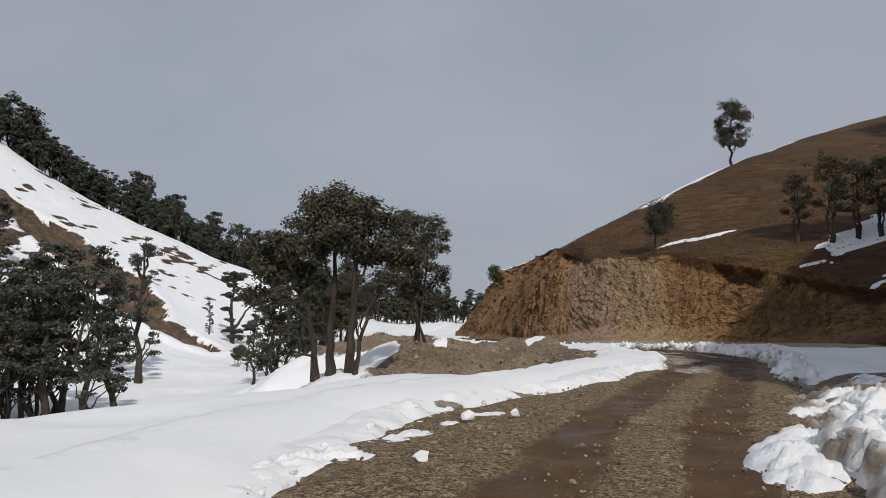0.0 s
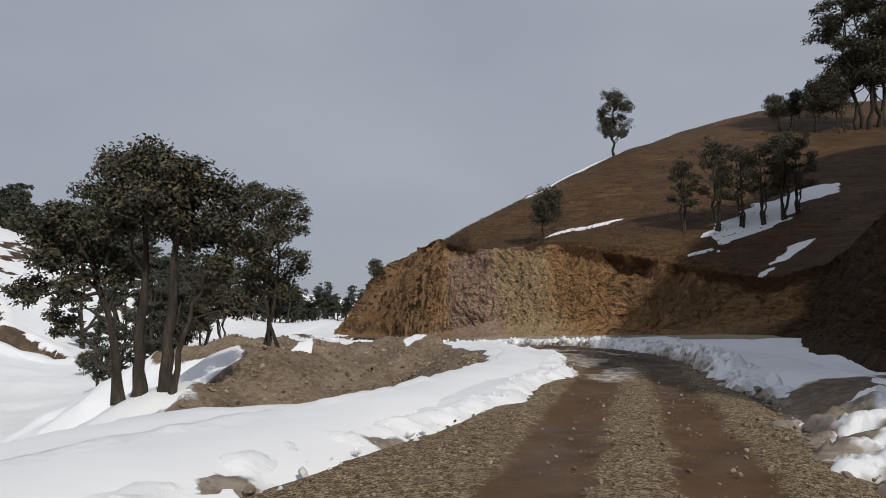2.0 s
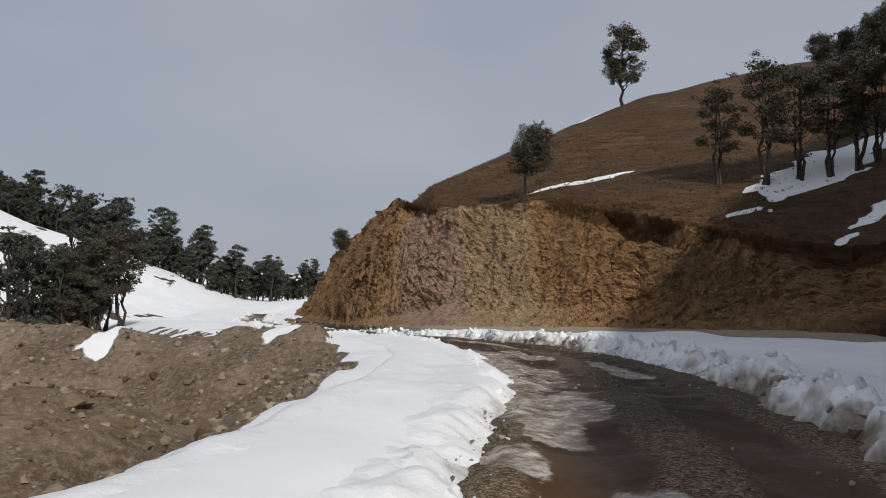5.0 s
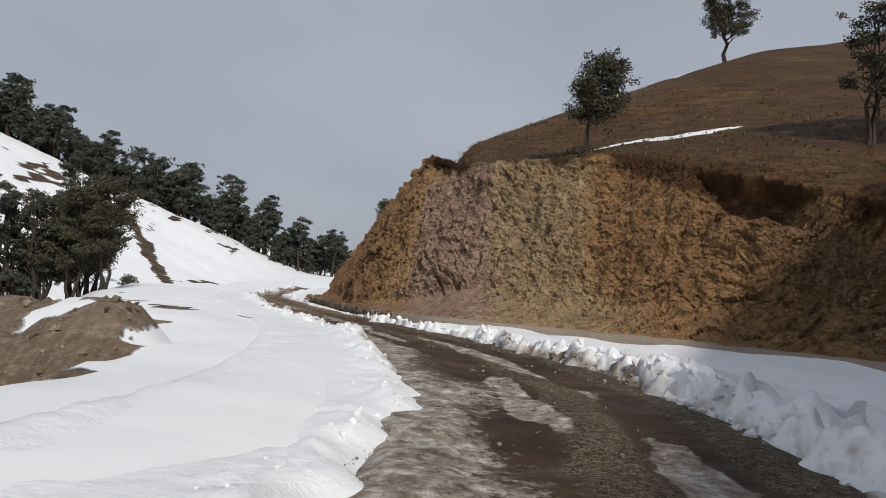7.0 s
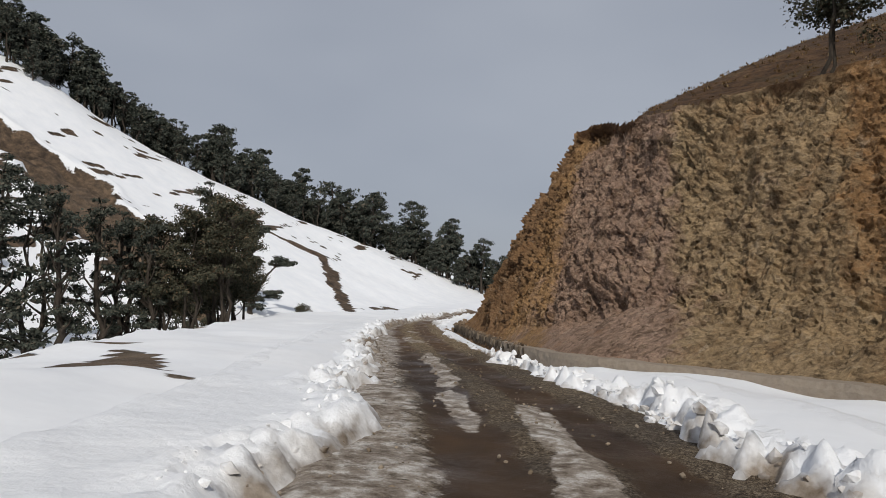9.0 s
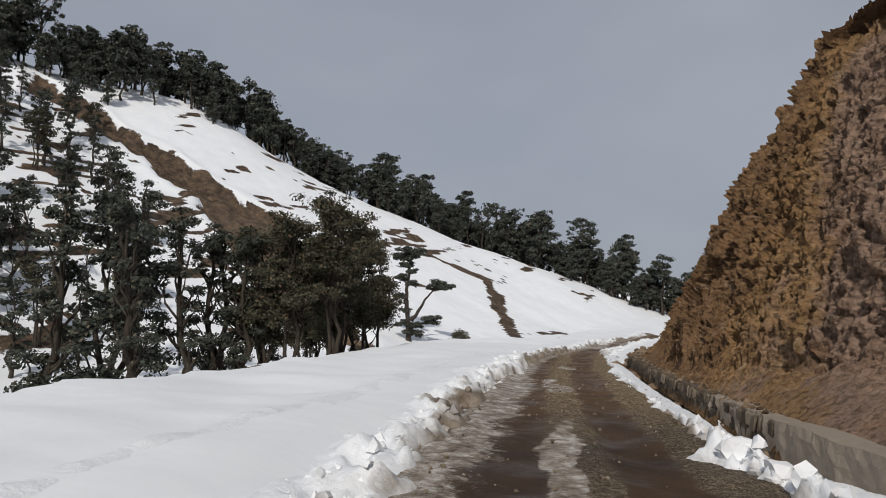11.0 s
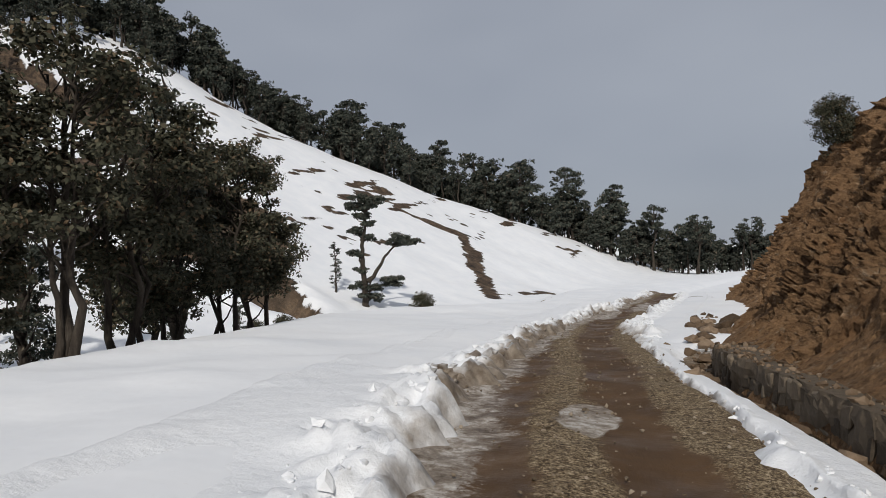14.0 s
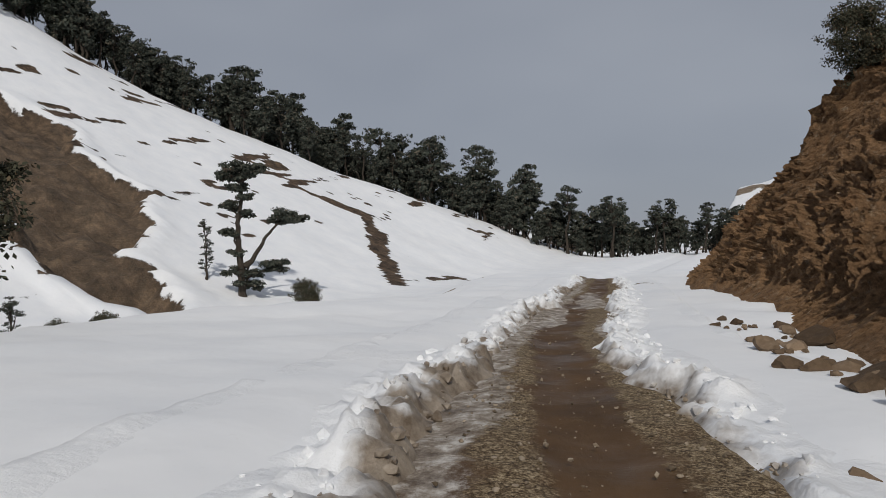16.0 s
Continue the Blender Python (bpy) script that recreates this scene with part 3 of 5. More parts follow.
def bark_material():
    m, nt, b = material("bark", 0.9, 0.15)
    n = noise_tex(nt, 5.0, 6, 0.7, stretch=(1, 1, 0.25))
    nt.links.new(ramp(nt, n, (0.3, (0.022, 0.018, 0.015)), (0.55, (0.060, 0.049, 0.039)), (0.75, (0.11, 0.095, 0.078))), b.inputs["Base Color"])
    bump(nt, b, n, 0.9, 0.08)
    return m


def stone_material(name, a, c, z):
    m, nt, b = material(name, 0.85, 0.2)
    oi = nt.nodes.new("ShaderNodeObjectInfo")
    g = nt.nodes.new("ShaderNodeNewGeometry")
    r = math_node(nt, "FRACT", math_node(nt, "ADD", oi.outputs["Random"], g.outputs["Random Per Island"]))
    n = noise_tex(nt, 9.0, 6, 0.7)
    col = ramp(nt, math_node(nt, "ADD", math_node(nt, "MULTIPLY", r, 0.5), math_node(nt, "MULTIPLY", n, 0.5)), (0.25, a), (0.5, c), (0.75, z))
    nt.links.new(col, b.inputs["Base Color"])
    bump(nt, b, n, 0.7, 0.04)
    return m


SNOW, BANK, GROUND, ROCK, ROAD, BARK = snow_material(), bank_material(), ground_material(), rock_material(), road_material(), bark_material()
LEAF = leaf_material("evergreen_leaves", (0.042, 0.044, 0.031), (0.098, 0.095, 0.064), (0.15, 0.105, 0.066))
NEEDLE = leaf_material("fir_needles", (0.038, 0.045, 0.038), (0.090, 0.098, 0.078), (0.125, 0.108, 0.082))
SCREE = stone_material("scree_rock", (0.07, 0.046, 0.028), (0.16, 0.11, 0.07), (0.28, 0.205, 0.14))
CONCRETE = stone_material("weathered_concrete", (0.16, 0.125, 0.09), (0.27, 0.22, 0.17), (0.36, 0.31, 0.25))
WALL = stone_material("wall_masonry", (0.055, 0.042, 0.030), (0.135, 0.105, 0.075), (0.25, 0.20, 0.145))
STONE = stone_material("field_stone", (0.10, 0.075, 0.05), (0.22, 0.17, 0.12), (0.36, 0.30, 0.23))


# ---- mesh helpers ----
def mesh_object(name, verts, faces, mat, attrs=None, parent=None, label="", shade=True):
    me = bpy.data.meshes.new(name)
    verts, faces = np.asarray(verts, np.float32), np.asarray(faces, np.int32)
    k = faces.shape[1]
    me.vertices.add(len(verts))
    me.vertices.foreach_set("co", verts.ravel())
    me.loops.add(faces.size)
    me.loops.foreach_set("vertex_index", faces.ravel())
    me.polygons.add(len(faces))
    me.polygons.foreach_set("loop_start", np.arange(0, faces.size, k, dtype=np.int32))
    me.update(calc_edges=True)
    me.polygons.foreach_set("use_smooth", np.full(len(faces), shade))
    for key, vals in (attrs or {}).items():
        a = me.attributes.new(key, "FLOAT", "POINT")
        a.data.foreach_set("value", np.asarray(vals, np.float32).ravel())
    me.materials.append(mat)
    ob = new(name, me)
    if parent is not None:
        ob.parent = parent
    if label:
        ob["label"] = label
    return ob


def grid_faces(n, m):
    """Faces of an n by m grid of vertices, in row order."""
    i = np.arange((n - 1) * m).reshape(n - 1, m)[:, :-1].ravel()
    return np.stack([i, i + 1, i + m + 1, i + m], 1)


def steps(*spans):
    """Coordinates from spans of (start, end, step)."""
    out = [np.arange(a, b, s) for a, b, s in spans]
    return np.r_[tuple(out)]


# ---- ground sheet ----
gx = steps((-900, -300, 60), (-300, -165, 9), (-165, -24, 1.15), (-24, 30, 0.4), (30, 66, 0.9), (66, 150, 7), (150, 900, 60))
gy = steps((-500, -60, 55), (-60, -12, 4), (-12, 122, 0.42), (122, 275, 1.2), (275, 520, 8), (520, 1500, 60))
GX, GY = np.meshgrid(gx, gy)
gz, gsnow, gsoil, ggrass, gwet = ground_z(GX.ravel(), GY.ravel(), parts=True)
# far ridges that close the valley
_x, _y = GX.ravel(), GY.ravel()
ridge = 46 * np.exp(-(((_x - 60) / 120) ** 2) - ((_y - 560) / 130) ** 2) + 60 * smooth(500, 1100, _y) + 80 * smooth(300, 800, np.abs(_x))
gz = gz + (ridge + 4 * fbm(_x / 60, _y / 60, seed=99)) * smooth(280, 420, np.hypot(_x, np.maximum(_y, 0)))
ground = mesh_object("ground", np.stack([_x, _y, gz], 1), grid_faces(len(gy), len(gx)), GROUND, {"snow": gsnow, "soil": gsoil, "grass": ggrass, "wet": gwet})
tagged(ground, "mountain ground with snowfields, bare soil and dry brown grass", "ground", kind="structure")

# ---- road ----
ry = np.arange(-14, 139, 0.16)
ru = np.linspace(-0.09, 1.09, 44)
RU, RY = np.meshgrid(ru, ry)
RX = left_x(RY) + (right_x(RY) - left_x(RY)) * RU
wide = right_x(RY) - left_x(RY)
cross = RX - right_x(RY)
sway = 0.22 * vnoise(RY / 5, 0 * RY, seed=13)
rut = np.exp(-(((cross + 1.15 + sway) / 0.5) ** 4)) + np.exp(-(((cross + 2.95 + sway) / 0.56) ** 4))
RZ = road_z(RY) + 0.05 - 0.055 * rut + 0.035 * fbm(RX / 1.2, RY / 1.2, seed=7) + 0.012 * vnoise(RX / 0.25, RY / 0.25, seed=8)
RZ = RZ - 0.10 * smooth(0.0, -0.09, RU) - 0.10 * smooth(1.0, 1.09, RU)
track = np.clip(rut * 1.1 + 0.25 * smooth(-3.6, -4.6, cross) + 0.3 * smooth(60, 80, RY), 0, 1)
ice = np.zeros(RX.shape)
ICE = [(8.7, 22.5, 0.75, 2.2), (11.3, 39.5, 0.3, 2.6), (10.6, 46.5, 0.3, 5.0), (8.4, 49.8, 0.26, 3.2), (6.2, 55.5, 0.28, 4.5), (0.4, 68.5, 0.3, 0.9), (-1.5, 74.4, 0.3, 1.0), (-6.6, 96, 0.5, 6), (-9.6, 108, 0.6, 5), (12.6, 34.6, 0.35, 2.0), (9.4, 33, 0.6, 4.0), (9.6, 28.5, 0.7, 3.0), (-9.3, 100.5, 0.45, 3.5), (1.6, 66.4, 0.4, 1.1)]
for cx, cy, a, b in ICE:
    slope = np.gradient((np.asarray(LEFT_X) + 0.0), np.asarray(LEFT_Y))
    k = np.interp(cy, LEFT_Y, slope)
    u = RX - cx - k * (RY - cy)
    ice = np.maximum(ice, smooth(1.2, 0.7, np.hypot(u / a, (RY - cy) / b) + 0.55 * fbm(RX / 0.7, RY / 1.6, seed=19, octaves=4)))
slush = smooth(0.42, 0.05, RU + 0.12 * fbm(RX / 1.1, RY / 2.5, seed=17)) * smooth(24, 31, RY) * smooth(50, 43, RY) + 1.15 * smooth(0.36, 0.08, RU + 0.07 * fbm(RX / 0.8, RY / 2.0, seed=29)) * smooth(42, 50, RY)
ice = np.maximum(ice, 0.72 * np.clip(slush, 0, 1))
road = mesh_object("road", np.stack([RX, RY, RZ], -1).reshape(-1, 3), grid_faces(len(ry), len(ru)), ROAD, {"track": track, "ice": ice, "cool_dark": smooth(22, 29, RY) * smooth(66, 58, RY)})
tagged(road, "wet muddy gravel mountain road with wheel ruts and refrozen snow", "road", kind="structure")


# ---- rock face of the cutting ----
def build_face():
    line, s = dense(BASE[:-4], 0.052)
    tang = np.gradient(line, axis=0)
    for _ in range(3):
        tang[1:-1] = (tang[:-2] + 2 * tang[1:-1] + tang[2:]) / 4
    sm = np.hanning(61)
    sm /= sm.sum()
    tang = np.stack([np.convolve(np.pad(tang[:, c], 30, "edge"), sm, "valid") for c in (0, 1)], 1)
    tang /= np.linalg.norm(tang, axis=1)[:, None]
    inw = np.stack([tang[:, 1], -tang[:, 0]], 1)
    near = (line[:, 1] > 47) & (line[:, 1] < 108) & (line[:, 0] < 24)
    keep = near | (np.arange(len(s)) % 4 == 0)
    line, s, tang, inw = line[keep], s[keep], tang[keep], inw[keep]
    zb = road_z(line[:, 1]) + 0.15
    steep = face_slope(line[:, 1]) + 0.22 * vnoise(s / 9, 0 * s, seed=101)
    # march inwards until the hill is met
    d = np.zeros(len(s))
    for _ in range(160):
        p = line + inw * d[:, None]
        below = zb + steep * d < right_hill(p[:, 0], p[:, 1])
        d = np.where(below & (d < 9), d + 0.08, d)
    nv = 165
    v = np.linspace(0, 1, nv)
    S, V = np.meshgrid(s, v, indexing="ij")
    D = d[:, None] * V
    gap, _ = curve_dist(line[:, 0], line[:, 1], WALL_CURVE)
    gap = np.where((line[:, 1] > 40) & (line[:, 1] < 86), np.minimum(gap + 0.15, 2.6), 0.8)
    gap = np.where(line[:, 1] > 66, np.minimum(gap, 0.9), gap)
    gap = np.convolve(np.pad(gap, 10, "edge"), np.ones(21) / 21, "valid")
    talus = gap[:, None] * (1 - smooth(0, 1.0, V * (d * steep)[:, None] / (0.5 + 0.55 * gap[:, None])))
    X = line[:, :1] + inw[:, :1] * (D - talus)
    Y = line[:, 1:2] + inw[:, 1:2] * (D - talus)
    Z = zb[:, None] + 0.25 + steep[:, None] * D - 0.5 * np.exp(-V * 12)
    big = fbm(X / 3.2, Y / 3.2, Z / 3.2, octaves=4, seed=111)
    flute = vnoise(S / 0.75 + 0.3 * vnoise(Z, S / 2, seed=5), Z / 4.5, seed=115)
    c1, c2, cv, ct = cells(X / 1.25 + 0.2 * big, Y / 1.25, Z / 1.5, seed=121)
    e1, e2, ev, et = cells(X / 0.5 + 0.3 * big, Y / 0.5, Z / 0.42, seed=131)
    body = smooth(0.02, 0.16, V) * smooth(1.0, 0.95, V)
    warp = 0.6 * vnoise(S / 1.8, Z / 1.8, seed=161)
    col = 1 - np.abs(fbm(S / 0.95 + warp, Z / 2.6, seed=163, octaves=3))
    fine = 1 - np.abs(fbm(S / 0.36 + warp, Z / 0.85, seed=165, octaves=2))
    shelfy = 1 - np.abs(fbm(S / 1.6, Z / 0.42 + warp, seed=167, octaves=2))
    h1, h2, hv, ht = cells(X / 0.24 + 0.3 * warp, Y / 0.24, Z / 0.17, seed=151)
    f1, f2, fv, ft = cells(X / 0.13, Y / 0.13, Z / 0.11, seed=155)
    # tilted slabs: long and thin along the bedding
    dip = 0.62 + 0.25 * vnoise(S / 8, 0 * S, seed=173)
    along, over = S * np.cos(dip) + Z * np.sin(dip), Z * np.cos(dip) - S * np.sin(dip)
    depth = (V * d[:, None])
    s1, s2, sv, st = cells(along / 1.3 + 0.25 * big, over / 0.42, depth / 1.2, seed=181)
    t1, t2, tv, tt = cells(along / 0.5, over / 0.17 + 0.4 * big, depth / 0.5, seed=191)
    slab = 0.24 * (sv - 0.5) + 0.24 * st + 0.09 * (tv - 0.5) + 0.08 * tt - 0.13 * smooth(0.10, 0.0, s2 - s1) - 0.05 * smooth(0.1, 0.0, t2 - t1)
    rub = 0.28 * (col - 0.7) + 0.05 * (shelfy - 0.7) + 0.09 * (cv - 0.5) + 0.11 * ct + 0.09 * (ev - 0.5) + 0.12 * et + 0.07 * (hv - 0.5) + 0.09 * ht + 0.04 * (fv - 0.5) + 0.06 * ft
    grit = 0.02 * fbm(X / 0.2, Y / 0.2, Z / 0.2, octaves=2, seed=175)
    where = smooth(0.3, 0.6, fbm(S / 4, Z / 2.5, seed=177, octaves=3) + 0.25 + 0.6 * smooth(62, 70, Y) + 0.25 * smooth(10.5, 12.5, X))
    push = 0.30 * big + (0.6 + 1.3 * smooth(64, 71, Y)) * slab * (0.2 + 0.8 * where) + 0.7 * rub * (1 - 0.35 * where) + grit
    # loose scree covers part of the foot
    climb = depth * steep[:, None]
    reach = (0.3 + 0.6 * gap[:, None]) * (0.8 + 0.5 * fbm(S / 6, 0 * S, seed=179))
    reach = reach * np.interp(X, [4, 6, 10, 12.5], [0.5, 1.0, 1.0, 0.4])
    scree = smooth(1.2, 0.7, climb / np.maximum(reach, 0.2) + 0.45 * fbm(S / 1.8, Z / 1.8, seed=171))
    push = push * (1 - 0.75 * scree) + (0.05 + 0.025 * fbm(X / 0.3, Y / 0.3, Z / 0.3, octaves=2, seed=183)) * scree
    # hollows: the slumped scar under the turf, and a small overhung cave
    scar = S[np.argmin(np.hypot(line[:, 0] - 18.7, line[:, 1] - 51.6)), 0]
    cave = S[np.argmin(np.hypot(line[:, 0] - 0.6, line[:, 1] - 78.3)), 0]
    push = push - 1.15 * np.exp(-(((S - scar) / 1.9) ** 4)) * smooth(1.7, 1.1, (1 - V) * (d * steep)[:, None]) * smooth(0.05, 0.35, (1 - V) * (d * steep)[:, None])
    push = push - 1.0 * np.exp(-(((S - cave) / 0.75) ** 4) - ((climb - 2.2) / 0.55) ** 4)
    push = push * (0.15 + 0.85 * body)
    # turf hangs over a hollow near the rim
    up = (1 - V) * (d * steep)[:, None]
    hang = smooth(1.3, 0.45, up) * smooth(0.0, 0.2, up) * (0.10 + 0.35 * smooth(0.0, 0.6, fbm(S / 4, 0 * S, seed=141)))
    push = push - hang
    NX, NY, NZ = -inw[:, :1] * 0.88, -inw[:, 1:2] * 0.88, 0.46
    X, Y, Z = X + NX * push, Y + NY * push, Z + NZ * push
    rim = smooth(0.75, 0.15, up + 0.3 * fbm(S / 1.2, V * 8, seed=143) + 0.45 * fbm(S / 5, 0 * S, seed=145))
    bed = np.interp(X, [-3, 1, 4.5, 6.2, 7.4, 8.2, 11.2, 11.9, 14.6, 15.8, 18.2, 22], [0.06, 0.06, 0.08, 0.22, 0.25, 0.38, 0.46, 0.60, 0.66, 0.78, 0.84, 0.92]) - 0.16 * smooth(64, 69, Y)
    earth = smooth(45.5, 42.5, Y + 1.2 * fbm(S / 3, Z / 2, seed=147))
    ob = mesh_object("rock_face", np.stack([X, Y, Z], -1).reshape(-1, 3), grid_faces(len(s), nv)[:, ::-1], ROCK, {"rim": rim, "bed": bed, "earth": np.clip(earth, 0, 1)}, shade=False)
    tagged(ob, "freshly cut ochre and grey rock face beside the road", "rock face", kind="structure")
    return line, inw, d, s


FACE_LINE, FACE_IN, FACE_D, FACE_S = build_face()


# ---- ploughed snow banks ----
CLODS = []
# clods of mud caught in the banks: centre and radius
MUD = [(2.7, 13.5, 0.3), (1.2, 11.3, 0.25), (-7.6, 87.6, 0.3), (-6.9, 85.2, 0.25), (1.1, 63.6, 0.3), (-8.6, 92.5, 0.3)]


def bank_frame(xs, ys, side, y0, y1, step):
    yy = np.linspace(y0, y1, 900)
    line, s = dense(np.stack([np.interp(yy, ys, xs), yy], 1)[::6], step)
    k = int(2.3 / step) * 2 + 1
    tang = np.gradient(line, axis=0)
    sm = np.hanning(k)
    sm /= sm.sum()
    tang = np.stack([np.convolve(np.pad(tang[:, c], k // 2, "edge"), sm, "valid") for c in (0, 1)], 1)
    tang /= np.linalg.norm(tang, axis=1)[:, None]
    return line, s, np.stack([-tang[:, 1], tang[:, 0]], 1) * side


def build_bank(name, xs, ys, side, label, y0, y1, tall_y, tall_z, rough_y, rough_v, dirt_y, dirt_v):
    line, s, outw = bank_frame(xs, ys, side, y0, y1, 0.1)
    w = np.r_[np.linspace(-1.1, -0.5, 5), np.linspace(-0.42, 0.9, 22), np.linspace(0.98, 2.6, 14)]
    S, W = np.meshgrid(s, w, indexing="ij")
    room = np.full(len(s), 2.6)
    if side < 0:
        db, _ = curve_dist(line[:, 0], line[:, 1], WALL_CURVE)
        db2, _ = curve_dist(line[:, 0], line[:, 1], BASE_LINE[::2])
        room = np.clip(np.minimum(db - 0.1, db2 - 0.25), 0.55, 2.6)
        room = np.where((line[:, 1] > 58) & (line[:, 1] < 84), np.minimum(room, 0.7), room)
        room = np.convolve(np.pad(room, 15, "edge"), np.ones(31) / 31, "valid")
    fit = np.where(W > 0, W * room[:, None] / 2.6, W)
    X = line[:, :1] + outw[:, :1] * fit
    Y = line[:, 1:2] + outw[:, 1:2] * fit
    rough = np.interp(Y, rough_y, rough_v)
    shift = 0.38 * fbm(S / 1.7, 0 * S, seed=201 + side, octaves=4) + 0.13 * rough * vnoise(S / 0.22, W / 0.3, seed=205)
    t = np.where(W > 0, W, W) - shift
    tall = np.interp(Y, tall_y, tall_z) * (1 + 0.45 * fbm(S / 5, 0 * S, seed=211 + side, octaves=3))
    soft = 0.22 + 0.5 * (1 - np.clip(rough, 0, 1))
    up = smooth(-0.15, soft, t)
    lump = fbm(X / 0.55, Y / 0.55, seed=221, octaves=4)
    g1, g2, gv, gt = cells(X / 0.42, Y / 0.42, 0 * X + 3.3, seed=231)
    k1, k2, kv, kt = cells(X / 0.19, Y / 0.19, 0 * X + 7.3, seed=235)
    crest = np.exp(-(((t - 0.4) / 0.5) ** 2)) * rough
    gz0 = ground_z(X.ravel(), Y.ravel()).reshape(X.shape)
    zr = road_z(Y)
    fade = smooth(2.5, 1.1, W)
    Z = zr - 0.09 + up * (tall + crest * (0.04 + 0.14 * lump + 0.17 * (gv - 0.4) * smooth(0, 0.2, g2 - g1) + 0.18 * (kv - 0.5) * smooth(0, 0.15, k2 - k1)))
    Z = Z * fade + (gz0 + 0.03 + 0.03 * lump) * (1 - fade) - 0.15 * smooth(2.45, 2.6, W)
    Z = Z - 0.12 * smooth(-0.5, -1.1, W)
    dirt = np.clip(1.15 - 1.2 * t - 0.5 * (Z - zr), 0, 1) * np.interp(Y, dirt_y, dirt_v) * (0.6 + 0.4 * smooth(-0.3, 0.5, fbm(S / 6, 0 * S, seed=241)))
    for cx, cy, r in MUD:
        dirt = np.maximum(dirt, 1.2 * smooth(1.3, 0.5, np.hypot(X - cx, Y - cy) / r + 0.4 * lump))
    ob = mesh_object(name, np.stack([X, Y, Z], -1).reshape(-1, 3), grid_faces(len(s), len(w))[:, ::-1] if side > 0 else grid_faces(len(s), len(w)), BANK, {"dirt": dirt})
    tagged(ob, label, "snow bank", kind="structure")
    # loose clods thrown up along the edge
    r = np.random.default_rng(300 + side)
    for _ in range(2600):
        i, j = r.integers(len(s)), int(np.clip(r.normal(17, 4), 12, 30))
        if r.random() < rough[i, j] * 0.9:
            size = 0.015 + 0.07 * r.random() ** 3 * (0.5 + rough[i, j])
            CLODS.append((X[i, j], Y[i, j], max(Z[i, j], zr[i, j] + 0.03) + 0.15 * size, size, 0.9 * dirt[i, j] + 0.1))


_bm = bmesh.new()
bmesh.ops.create_icosphere(_bm, subdivisions=1, radius=1.0)
LUMP = np.array([v.co for v in _bm.verts])
LUMP_FACES = np.array([[v.index for v in f.verts] for f in _bm.faces])
_bm.free()


def lump_shape(rng):
    """A broken lump: a coarse ball with its corners pulled about."""
    return LUMP * (0.85 + 0.28 * rng.normal(size=(len(LUMP), 1))).clip(0.5, 1.3)


def scatter_lumps(name, spots, mat, label, category, flat=0.75, attr_name=None, seed=7):
    """Many broken lumps joined into one mesh."""
    r = np.random.default_rng(seed)
    V, F, A = [], [], []
    for n, (x, y, z, size, a) in enumerate(spots):
        q = lump_shape(r) * size * np.array((1, 0.8, flat))
        t = r.random() * 6.283
        q = q @ np.array([(math.cos(t), math.sin(t), 0), (-math.sin(t), math.cos(t), 0), (0, 0, 1)])
        V.append(q + (x, y, z))
        F.append(LUMP_FACES + len(LUMP) * n)
        A.append(np.full(len(LUMP), a))
    ob = mesh_object(name, np.concatenate(V), np.concatenate(F), mat, {attr_name: np.concatenate(A)} if attr_name else None, shade=False)
    return tagged(ob, label, category, kind="stuff")


build_bank("snow_bank_valley", LEFT_X, LEFT_Y, 1, "ploughed snow bank splashed with mud along the valley edge", 2.6, 136,
           [0, 12, 20, 30, 45, 60, 136], [0.12, 0.16, 0.22, 0.28, 0.30, 0.28, 0.26], [0, 12, 22, 30, 42, 50, 136], [0.25, 0.35, 0.5, 0.25, 0.45, 1.0, 1.0], [0, 14, 30, 45, 52, 136], [0.4, 0.45, 0.45, 0.65, 0.98, 0.95])
build_bank("snow_bank_hill", RIGHT_X, RIGHT_Y, -1, "ploughed snow bank of grey clods below the rock face", 4, 136,
           [0, 9, 11, 15.5, 19, 48, 56, 62, 84, 90, 136], [0.34, 0.40, 0.05, 0.05, 0.34, 0.34, 0.24, 0.15, 0.15, 0.24, 0.25], [0, 9, 11, 15, 19, 50, 60, 64, 82, 90, 136], [1.2, 1.2, 0.5, 0.5, 1.45, 1.45, 1.2, 0.4, 0.4, 0.8, 0.9], [0, 9, 11, 16, 19, 50, 136], [0.7, 0.8, 2.0, 2.0, 0.8, 0.75, 0.7])
scatter_lumps("snow_clods", CLODS, BANK, "loose broken clods of dirty snow along the road", "snow clods", attr_name="dirt")


# ---- trees ----
def tube(verts, faces, pts, radii, sides=7):
    pts = np.asarray(pts, float)
    base = len(verts)
    for i, (p, r) in enumerate(zip(pts, radii)):
        d = pts[min(i + 1, len(pts) - 1)] - pts[max(i - 1, 0)]
        d = d / (np.linalg.norm(d) + 1e-9)
        a = np.cross(d, (0.31, 0.95, 0.05))
        a /= np.linalg.norm(a) + 1e-9
        b = np.cross(d, a)
        for k in range(sides):
            t = 2 * math.pi * k / sides
            verts.append(p + r * (math.cos(t) * a + math.sin(t) * b))
    for i in range(len(pts) - 1):
        for k in range(sides):
            q = base + i * sides
            faces.append((q + k, q + (k + 1) % sides, q + sides + (k + 1) % sides, q + sides + k))


def wander(rng, a, b, n, amount):
    t = np.linspace(0, 1, n)[:, None]
    p = a + (b - a) * t
    p[1:-1] += rng.normal(0, amount, (n - 2, 3)) * np.linalg.norm(b - a)
    return p


